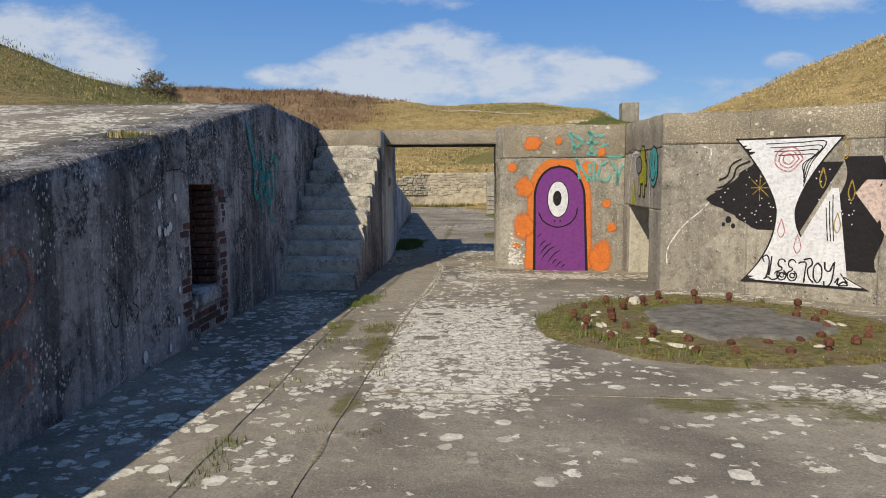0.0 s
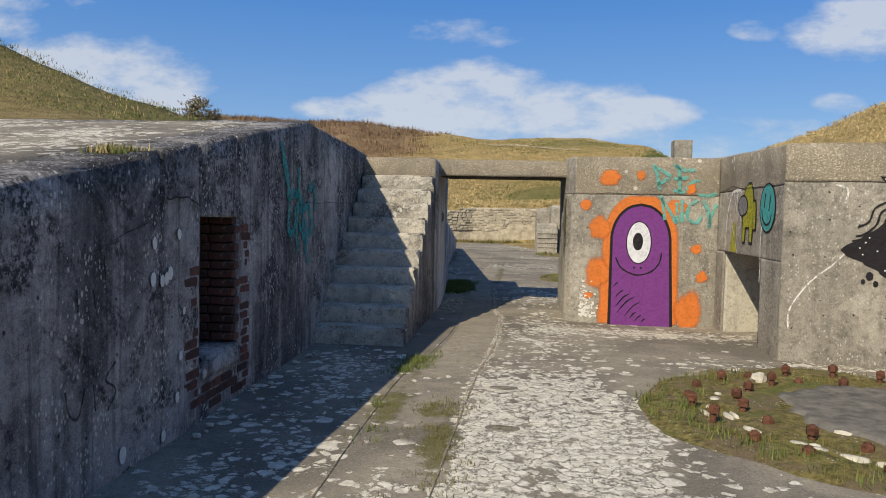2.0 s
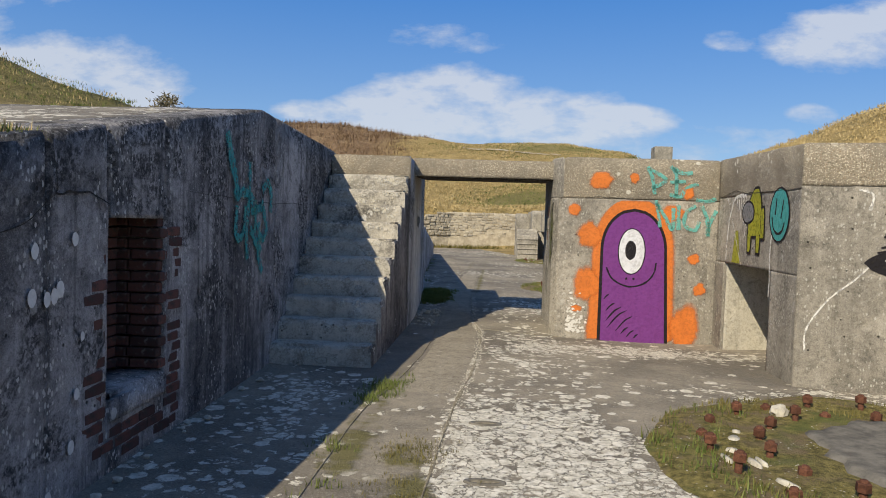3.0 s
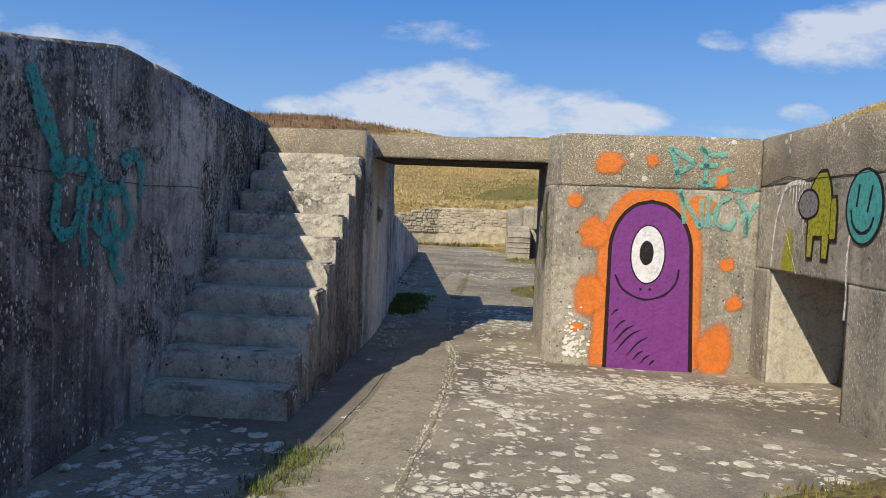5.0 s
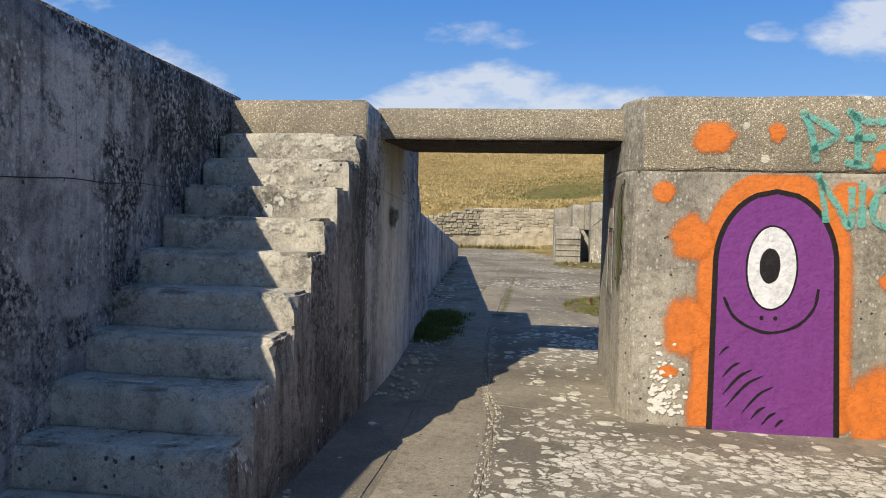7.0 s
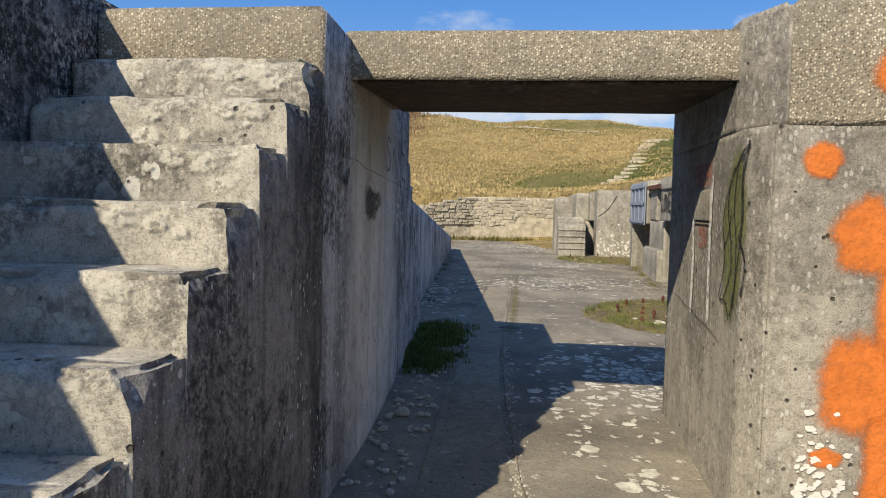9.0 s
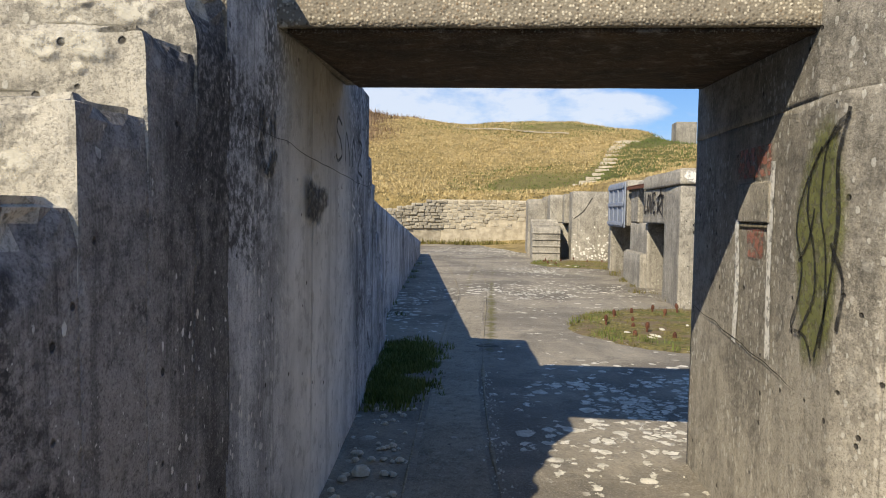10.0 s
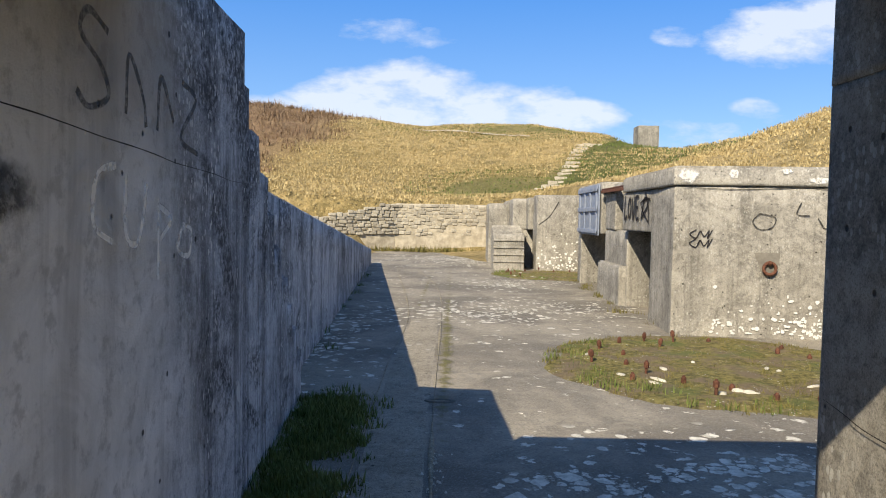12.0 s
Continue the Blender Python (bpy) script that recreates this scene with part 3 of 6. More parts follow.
NICHE = (6.58, 7.33, 0.45, 1.48)
wall_left = structure(blocks("wall_left", [
    lblock(-4, 6.0, -0.3), lblock(6.0, NICHE[0], -0.3), lblock(NICHE[0], NICHE[1], NICHE[3]),
    lblock(NICHE[0], NICHE[1], -0.3, NICHE[2]), lblock(NICHE[1], 9.5, -0.3),
    quad_prism([(lwx(9.5) - 0.5, 9.5), (lwx(9.5), 9.5), (lwx(9.95), 9.95), (lwx(9.95) - 0.5, 9.95)], -0.3, (2.542, 2.542, 2.535, 2.535))], WALL_DARK, split=1.5), "weathered dark grey concrete retaining wall with a brick-lined niche", "wall")
apron = structure(blocks("roof_apron", [quad_prism([(-16, -4), (lwx(-4) - 0.5, -4), (lwx(9.5) - 0.5, 9.5), (-16, 9.5)], -0.4,
    (apron_top(-4), apron_top(-4), apron_top(9.5), apron_top(9.5))),
    quad_prism([(-16, 9.5), (lwx(9.5) - 0.5, 9.5), (lwx(13) - 0.5, 13), (-16, 13)], 1.9, 2.4)], ROOF, step=0.4), "sloping lichen-covered concrete roof slab", "roof")

wall_stairs = structure(blocks("wall_stairs", [quad_prism([(lwx(9.95) - 0.5, 9.952), (lwx(9.95) + 0.006, 9.952), (lwx(13.0) + 0.006, 13.0), (lwx(13.0) - 0.5, 13.0)], -0.3, (2.535, 2.535, 2.47, 2.47))], STAIRWALL, split=1.5), "rain-streaked grey concrete wall beside the stairs", "wall")

# ---- stairs ----
RISE, RUN, ST0 = 0.212, 0.285, 9.86
STX0, STX1 = -2.86, -1.74
stair = tagged(new("stairs"), "worn concrete stairs with chipped edges up to a landing", "stairs", kind="structure")
for i in range(10):
    y = ST0 + i * RUN
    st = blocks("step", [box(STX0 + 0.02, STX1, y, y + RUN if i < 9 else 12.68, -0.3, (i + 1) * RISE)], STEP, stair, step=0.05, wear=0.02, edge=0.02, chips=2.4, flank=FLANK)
    for v in st.data.vertices:
        up = smooth((i + 1) * RISE - 0.2, (i + 1) * RISE, v.co.z)
        bite = max(0.0, noise.noise((v.co.y * 4.5, v.co.z * 5.0 + i * 1.7, 3.0)) + 0.05) * 0.1 + abs(noise.noise((v.co.y * 13, v.co.z * 13, 5.0))) * 0.05
        v.co.x -= bite * up * smooth(STX1 - 0.22, STX1, v.co.x)
        nose = smooth(y + 0.07, y, v.co.y) * smooth((i + 1) * RISE - 0.07, (i + 1) * RISE, v.co.z)
        gone = max(0.0, noise.noise((v.co.x * 4.5, i * 2.3, 8.0)) - 0.05) * 0.09 + max(0.0, noise.noise((v.co.x * 17, i * 2.3, 2.0))) * 0.025
        v.co.y += gone * nose
        v.co.z -= gone * 0.5 * nose
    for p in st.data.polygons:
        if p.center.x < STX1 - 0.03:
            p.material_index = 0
        if STX1 - 0.2 < p.center.x and p.center.z > i * RISE:
            p.use_smooth = False
landing_front = structure(blocks("landing_front", [quad_prism([(STX0, 12.66), (STX1, 12.66), (-1.76, 13.8), (-3.0, 13.8)], -0.3, 2.41)], AGG, flank=PASSAGE), "exposed-aggregate concrete parapet at the head of the stairs", "wall")
landing = structure(blocks("landing", [
    quad_prism([(-3.0, 13.8), (-1.76, 13.8), (-1.9, 16.1), (-3.1, 16.1)], -0.3, 2.38)], PASSAGE), "weathered concrete block beside the passage", "wall")
far_steps = tagged(new("stairs"), "stepped dark concrete end of the passage wall", "stairs", kind="structure")
for i in range(9):
    y0, y1 = 16.1 + i * 0.26, 16.1 + (i + 1) * 0.26
    sx0, sx1 = -1.93 - 0.07 * (y0 - 16.1), -1.93 - 0.07 * (y1 - 16.1)
    blocks("step", [quad_prism([(-3.1, y0), (sx0, y0), (sx1, y1), (-3.1, y1)], -0.3, 2.38 - 0.22 * (i + 1))], PASSAGE, far_steps, step=0.2)
low_wall = structure(blocks("wall_low", [quad_prism([(low_wall_x(a) - 1.2, a), (low_wall_x(a), a), (low_wall_x(b), b), (low_wall_x(b) - 1.2, b)], -0.3,
    [low_wall_top(a)] * 2 + [low_wall_top(b)] * 2) for a, b in ((16.6, 22), (22, 28), (28, 34.5))], PASSAGE), "long low concrete wall sloping down", "wall")

# ---- passage ----
lintel = structure(blocks("lintel", [[(-1.8, 13.22, 2.168), (0.33, 13.22, 2.168), (0.33, 14.74, 2.208), (-1.8, 14.74, 2.208), (-1.8, 13.22, 2.43), (0.33, 13.22, 2.43), (0.33, 14.74, 2.43), (-1.8, 14.74, 2.43)]], AGG), "rough exposed-aggregate concrete lintel over the passage", "lintel")
def pier_blocks(z0, z1, out=0.0, cx=0.345, cy=13.02):
    """The pier with its corner splayed from (0.27, cy) to (cx, 12.83)."""
    return [quad_prism([(0.27 - out, cy), (cx, 12.83 - out), (cx, 14.8), (0.27 - out, 14.8)], z0, z1),
            quad_prism([(cx, 12.83 - out), (2.52, 12.83 - out), (2.6, 14.8), (cx, 14.8)], z0, z1)]
pier = structure(blocks("wall_pier", pier_blocks(-0.4, 1.9), CONC, rough=0.004, wear=0.0), "grey concrete pier painted with graffiti", "wall")
pier_cap = structure(blocks("wall_pier_top", pier_blocks(1.9, 2.47, 0.003, 0.4, 13.22), AGG), "exposed-aggregate concrete top of the pier", "wall")

for p in pier_cap.data.polygons:
    if p.normal.x < -0.8:
        p.material_index = 1
pier_cap.data.materials.append(CONC)

# ---- recess side wall and pit wall ----
LIMEWASH = concrete("limewashed_concrete", (0.66, 0.62, 0.51), (0.5, 0.465, 0.375), 0.35, 0.2, 0.2, 0.2, 0.3)
niche_lining = structure(blocks("niche_lining", [box(2.53, 3.28, 12.415, 12.446, -0.1, 1.085), box(3.27, 3.297, 10.74, 12.41, -0.1, 1.085)], LIMEWASH, rough=0.003, wear=0.0), "limewashed inner faces of the low niche", "niche")
recess = structure(blocks("wall_recess", [box(2.5, 3.3, 12.45, 12.85, -0.4, 1.09), box(2.47, 3.3, 9.95, 10.72, -0.4, 1.09),
    quad_prism([(2.47, 9.95), (3.3, 9.95), (3.3, 12.85), (2.52, 12.85)], 1.09, 1.95), box(3.3, 3.5, 9.95, 12.85, -0.4, 1.95)], CONC, rough=0.004, wear=0.0), "concrete side wall with a low dark niche", "wall")
recess_cap = structure(blocks("wall_recess_top", [quad_prism([(2.465, 9.95), (3.5, 9.95), (3.5, 12.83), (2.515, 12.83)], 1.95, (2.4, 2.4, 2.48, 2.48))], AGG), "exposed-aggregate concrete top course", "wall")
PIT = [(2.44, 9.94), (3.5, 9.68), (4.7, 8.75), (5.6, 7.2), (6.1, 5), (6.1, 2), (5.4, -1), (4.0, -4)]
PITB = [(2.8, 10.7), (3.9, 10.45), (5.3, 9.3), (6.3, 7.5), (6.9, 5.2), (6.9, 2), (6.2, -1.3), (4.8, -4.4)]
def pit_blocks(z0, z1, out=0.0):
    r = []
    for (a, b), (c, d) in zip(zip(PIT, PIT[1:]), zip(PITB, PITB[1:])):
        r.append(quad_prism([(a[0], a[1] - out), (b[0], b[1] - out), d, c], z0, z1))
    return r
pit_wall = structure(blocks("wall_pit", pit_blocks(-0.4, 1.98), CONC, rough=0.004, wear=0.0), "curved grey concrete parapet wall of the gun pit", "wall")
pit_cap = structure(blocks("wall_pit_top", pit_blocks(1.98, 2.4, 0.003), AGG), "exposed-aggregate concrete top course of the parapet", "wall")

def attribute(ob, name, values):
    a = ob.data.attributes.new(name, "FLOAT", "POINT")
    a.data.foreach_set("value", values)

def channel(x, y):
    """1 on the smooth strip of concrete between the two long joints, from the stairs on."""
    return smooth(-1.45, -1.35, x) * smooth(-0.68, -0.78, x) * smooth(8.2, 9.4, y) * smooth(24, 20, y)

def lichen_at(x, y):
    right = 0.2 + 0.24 * (y - 4.8) if y < 6.7 else 0.65 - 0.17 * (y - 6.7)
    d = 0.06 + 0.95 * smooth(-0.9, -0.75, x) * smooth(right + 0.35, right - 0.15, x) * smooth(4.3, 5.0, y) * smooth(9.6, 8.0, y)
    for cx, cy, rx, ry, h in ((1.4, 11.8, 1.5, 0.55, 1.0), (-0.2, 10.8, 0.5, 1.7, 0.6), (3.2, 5.0, 1.1, 0.5, 1.0), (0.9, 5.6, 0.5, 0.4, 0.45),
                              (-2.1, 5.4, 0.6, 2.6, 0.6), (-2.1, 8.8, 0.5, 1.0, 0.5), (-1.2, 5.3, 0.3, 0.6, 0.6), (-1.2, 3.75, 0.16, 0.3, 0.9), (2.0, 3.6, 2.5, 1.2, 0.15), (0.1, 15.6, 0.6, 1.2, 0.55), (1.3, 16.6, 0.9, 0.9, 0.6), (-0.1, 13.0, 0.3, 0.6, 0.4),
                              (-0.6, 23.6, 0.9, 1.0, 0.5), (0.9, 24.4, 1.2, 1.2, 0.4), (-0.3, 38.0, 2.4, 2.4, 0.55), (0.4, 29.0, 1.0, 1.0, 0.4), (2.6, 9.5, 1.6, 0.35, 0.7), (-2.3, 21.0, 0.4, 3.0, 0.4)):
        d += bump(x, y, cx, cy, rx, ry, h)
    return d * (1 - 0.9 * channel(x, y))

def moss_at(x, y):
    d = 0.0
    for cx, cy, rx, ry, h in ((-0.88, 4.75, 0.12, 0.28, 0.8), (-0.93, 6.5, 0.14, 0.4, 0.45), (-1.5, 5.1, 0.09, 0.8, 0.5), (-1.5, 7.3, 0.16, 0.6, 0.6), (1.5, 4.75, 0.35, 0.13, 0.8), (2.5, 4.6, 0.35, 0.13, 0.7), (0.55, 5.75, 0.12, 0.1, 0.8), (-1.35, 7.6, 0.16, 2.2, 0.3), (-0.95, 6.3, 0.14, 0.7, 0.6), (-1.05, 7.2, 0.14, 0.3, 0.6), (-1.5, 8.8, 0.12, 0.8, 0.5), (-0.91, 4.0, 0.07, 0.8, 0.35), (-0.95, 28.0, 0.16, 10.0, 0.42), (-1.4, 28.0, 0.16, 10.0, 0.42), (2.3, 4.9, 0.5, 0.2, 0.6),
                              (-0.9, 20.0, 0.1, 4.0, 0.4), (1.3, 4.9, 0.4, 0.15, 0.5), (-2.4, 3.0, 0.3, 3.0, 0.3)):
        d += bump(x, y, cx, cy, rx, ry, h)
    return d

attribute(floor, "lichen", [lichen_at(v.co.x, v.co.y) for v in floor.data.vertices])
attribute(floor, "moss", [moss_at(v.co.x, v.co.y) for v in floor.data.vertices])

def path_x(y):
    return 4.1 + (y - 50) * 0.41

def green_at(x, y):
    g = 0.9 * smooth(path_x(y) - 1.0, path_x(y) + 0.8, x) * smooth(20, 12, x) * smooth(46, 50, y) * smooth(72, 62, y)
    g += bump(x, y, 1.5, 50, 4.5, 4, 0.75) + 0.5 * bump(x, y, 4, 68, 12, 5, 1.0)
    if x < -3:
        g += 0.75 * smooth(34, 24, y) * (0.55 + 0.9 * noise.noise((x * 0.3, y * 0.3, 4)))
    return min(1.0, max(0.0, g))

def heath_at(x, y):
    return min(1.0, max(0.0, smooth(-7, -13, x + 3 * noise.noise((x * 0.2, y * 0.2, 2))) * smooth(56, 66, y) + smooth(30, 36, y) * smooth(-9, -14, x) * 0.7))

attribute(ground, "green", [green_at(v.co.x, v.co.y) for v in ground.data.vertices])
attribute(ground, "heath", [heath_at(v.co.x, v.co.y) for v in ground.data.vertices])

# separate plate below the lintel that carries the shaded brown
soffit = structure(blocks("lintel_soffit", [[(-1.72, 13.25, 2.15), (0.268, 13.25, 2.15), (0.268, 14.72, 2.19), (-1.72, 14.72, 2.19), (-1.72, 13.25, 2.166), (0.268, 13.25, 2.166), (0.268, 14.72, 2.206), (-1.72, 14.72, 2.206)]], SOFFIT_SHADED, rough=0.003, wear=0.0), "brown underside of the lintel, with shade darkened into its colour", "lintel")

# ---- second bunker ----
bunker = structure(blocks("wall_bunker", [quad_prism([(2.0, 22.0), (4.2, 21.7), (4.4, 23), (2.05, 23.25)], -0.3, 1.95),
    quad_prism([(4.2, 21.7), (7.5, 21.0), (7.7, 22.4), (4.4, 23)], -0.3, 1.95),
    quad_prism([(2.05, 23.25), (2.45, 23.25), (2.45, 25.05), (2.05, 25.05)], 1.31, 1.95),
    quad_prism([(2.14, 25.05), (3.3, 25.05), (3.3, 26.95), (2.16, 26.95)], -0.3, 1.3),
    quad_prism([(2.14, 26.05), (3.3, 26.05), (3.3, 26.95), (2.16, 26.95)], 1.3, 2.05),
    quad_prism([(2.02, 25.1), (2.2, 25.1), (2.2, 26.9), (2.02, 26.9)], -0.3, 0.68),
    quad_prism([(2.1, 27.1), (2.5, 27.1), (2.5, 29.6), (2.12, 29.6)], 1.2, 2.05),
    quad_prism([(2.1, 29.3), (3.3, 29.3), (3.3, 29.75), (2.12, 29.75)], -0.3, 2.05),
    quad_prism([(3.1, 23.2), (3.4, 23.2), (3.4, 29.6), (3.1, 29.6)], -0.3, 2.05)], BUNKER, rough=0.006), "pale grey concrete bunker wall with niches", "wall")
bunker_top = structure(blocks("wall_bunker_top", [quad_prism([(1.985, 21.98), (4.2, 21.68), (4.4, 25.0), (2.03, 25.0)], 1.95, 2.2),
    quad_prism([(4.2, 21.68), (7.5, 20.98), (7.7, 25.0), (4.4, 25.0)], 1.95, 2.2),
    quad_prism([(2.09, 27.0), (4.4, 27.0), (4.4, 29.8), (2.1, 29.8)], 2.05, 2.24),
    quad_prism([(2.3, 25.0), (4.4, 25.0), (4.4, 27.0), (2.3, 27.0)], 2.05, 2.2)], BUNKER, wear=0.035, chips=2.0), "chipped concrete roof slab of the bunker", "roof")

steel_panel = tagged(new("steel_shutter"), "blue-grey painted steel shutter on the bunker wall", "shutter")
def slab_part(name, h, material, parent, label="", **kw):
    ob = blocks(name, [h], material, parent, rough=0.0, wear=0.003, edge=0.008, step=2.0, **kw)
    if label:
        tagged(ob, label)
    return ob
slab_part("plate", box(2.06, 2.085, 27.2, 29.45, 1.16, 2.2), BLUE, steel_panel)
for y in (27.3, 27.95, 28.6, 29.2):
    slab_part("rib", box(2.03, 2.058, y, y + 0.14, 1.18, 2.18), BLUE, steel_panel)
for z in (1.2, 1.65, 2.06):
    slab_part("crossbar", box(2.018, 2.028, 27.24, 29.4, z, z + 0.09), BLUE, steel_panel)
beam = tagged(new("rusty_beam"), "bent rusty iron beam under the broken roof slab", "beam")
slab_part("web", box(2.06, 2.2, 25.1, 26.95, 2.06, 2.09), RUST, beam)
slab_part("flange", box(2.05, 2.075, 25.1, 26.95, 2.0, 2.058), RUST, beam)

# mooring ring in its three-cornered hollow
def fwall(u, z, out=0.0):
    d = Vector((2.2, -0.3, 0)).normalized()
    return Vector((2.0, 22.0, z)) + d * u + Vector((d.y, -d.x, 0)) * out
hollow = tagged(new("ring_anchor"), "rusty iron ring in a three-cornered hollow of the wall", "ring")
# the hollow is a thin plate; its shade is put into the darker colour
HOLLOW_SHADE = plain("hollow_shadowed_render", (0.16, 0.145, 0.12), (0.23, 0.21, 0.17), 12, depth=0.01)
tri = [(1.0, 1.1), (1.32, 1.1), (1.28, 0.79), (1.12, 0.79)]
me = [fwall(u, z, 0.004) for u, z in tri] + [fwall(u * 0.5 + 0.59, z * 0.8 + 0.17, 0.012) for u, z in tri]
mesh_from("backing", me, [(4, 5, 6, 7), (0, 1, 5, 4), (1, 2, 6, 5), (2, 3, 7, 6), (3, 0, 4, 7)], HOLLOW_SHADE, hollow)
rv, rf = [], []
for i in range(20):
    a = 2 * math.pi * i / 20
    for j in range(8):
        c = 2 * math.pi * j / 8
        r = 0.075 + 0.02 * math.cos(c)
        rv.append(fwall(1.19 + r * math.cos(a), 0.9 + r * math.sin(a), 0.04 + 0.02 * math.sin(c)))
        rf.append((i * 8 + j, ((i + 1) % 20) * 8 + j, ((i + 1) % 20) * 8 + (j + 1) % 8, i * 8 + (j + 1) % 8))
mesh_from("ring", rv, rf, RUST, hollow)
sv = [fwall(1.19 + 0.03 * math.cos(i * math.pi / 4), 0.97 + 0.03 * math.sin(i * math.pi / 4), o) for o in (0.0, 0.07) for i in range(8)]
mesh_from("staple", sv, [(i, (i + 1) % 8, 8 + (i + 1) % 8, 8 + i) for i in range(8)] + [tuple(range(8, 16))], RUST, hollow)

# ---- far end ----
bunker2 = structure(blocks("wall_far_bunker", [quad_prism([(1.5, 33), (3.5, 32.7), (3.5, 34), (1.5, 34)], -0.3, 2.15),
    quad_prism([(0.95, 34.6), (2.6, 34.6), (2.6, 36), (0.95, 36)], 1.15, 2.08),
    quad_prism([(1.2, 34.6), (2.6, 34.6), (2.6, 36), (1.2, 36)], -0.3, 1.15),
    quad_prism([(1.35, 34.0), (3.5, 34.0), (3.5, 34.6), (1.35, 34.6)], 1.15, 2.1),
    quad_prism([(0.3, 36.2), (0.95, 36.2), (0.95, 38), (0.3, 38)], -0.3, 1.95),
    quad_prism([(0.9, 36.0), (3.5, 36.0), (3.5, 38), (0.9, 38)], -0.3, 2.05)], BUNKER), "far pale concrete bunker walls", "wall")
far_block = tagged(new("stairs"), "pale concrete steps against the far bunker", "stairs", kind="structure")
for i in range(5):
    blocks("step", [box(0.3, 1.16, 33.0 + i * 0.3, 33.3 + i * 0.3, -0.3, 1.02 + i * 0.06)], BUNKER, far_block)
for z in (0.22, 0.42, 0.62, 0.82):
    blocks("ledge", [box(0.285, 1.165, 32.975, 33.002, z, z + 0.05)], BUNKER, far_block, rough=0.004, wear=0.006)
far_wall = structure(blocks("wall_far", [quad_prism([(-3.3, 43.05), (0.9, 43.05), (0.9, 43.8), (-3.3, 43.8)], -0.3, 2.0),
   quad_prism([(0.9, 43.0), (3.4, 43.0), (3.4, 43.8), (0.9, 43.8)], -0.3, 1.95),
   quad_prism([(-7.5, 41.4), (-3.3, 43.05), (-3.3, 43.8), (-7.5, 43.8)], -0.3, (1.1, 2.0, 2.0, 1.1))], MORTAR, rough=0.03), "rough rubble stone retaining wall below the hill", "wall")

# ---- gun platforms ----
def blades(name, spots_, material, n, h, spread, label, category, width=0.02):
    """One sheet of many small leaning blades."""
    rnd = random.Random(len(name) + len(spots_))
    v, f = [], []
    for x, y, z, s in spots_:
        for _ in range(n):
            a, r = rnd.uniform(0, 6.283), spread * s * rnd.random() ** 0.6
            bx, by = x + r * math.cos(a), y + r * math.sin(a)
            la, lean, hh = rnd.uniform(0, 6.283), rnd.uniform(0.1, 0.9), h * s * rnd.uniform(0.5, 1.2)
            w = width * s * rnd.uniform(0.6, 1.3)
            px, py = math.cos(la + 1.57) * w, math.sin(la + 1.57) * w
            tx, ty = bx + math.cos(la) * lean * hh, by + math.sin(la) * lean * hh
            i = len(v)
            v += [(bx - px, by - py, z - 0.02), (bx + px, by + py, z - 0.02), (tx, ty, z + hh * (1 - 0.3 * lean))]
            f.append((i, i + 1, i + 2))
    ob = mesh_from(name, v, f, material)
    return tagged(ob, label, category, kind="stuff")

def disc(name, cx, cy, r, z, material, amp=0.12, rings=14, n=64, hump=0.03, seed=5):
    v, f = [(cx, cy, z + hump)], []
    for k in range(1, rings + 1):
        for i in range(n):
            a = 2 * math.pi * i / n
            rr = r * k / rings * (1 + amp * noise.noise((math.cos(a) * 2 + cx, math.sin(a) * 2, seed)) + 0.25 * amp * noise.noise((math.cos(a) * 9 + cx, math.sin(a) * 9, seed)))
            x, y = cx + rr * math.cos(a), cy + rr * math.sin(a)
            zz = floor_z(x, y) - 0.012 if k == rings else floor_z(x, y) + z + hump * (0.5 + noise.noise((x * 3, y * 3, 7))) * (1 if k < rings - 1 else 0.4)
            v.append((x, y, zz))
    f = [(0, i + 1, (i + 1) % n + 1) for i in range(n)]
    for k in range(rings - 1):
        for i in range(n):
            f.append((1 + k * n + i, 1 + (k + 1) * n + i, 1 + (k + 1) * n + (i + 1) % n, 1 + k * n + (i + 1) % n))
    return mesh_from(name, v, f, material)

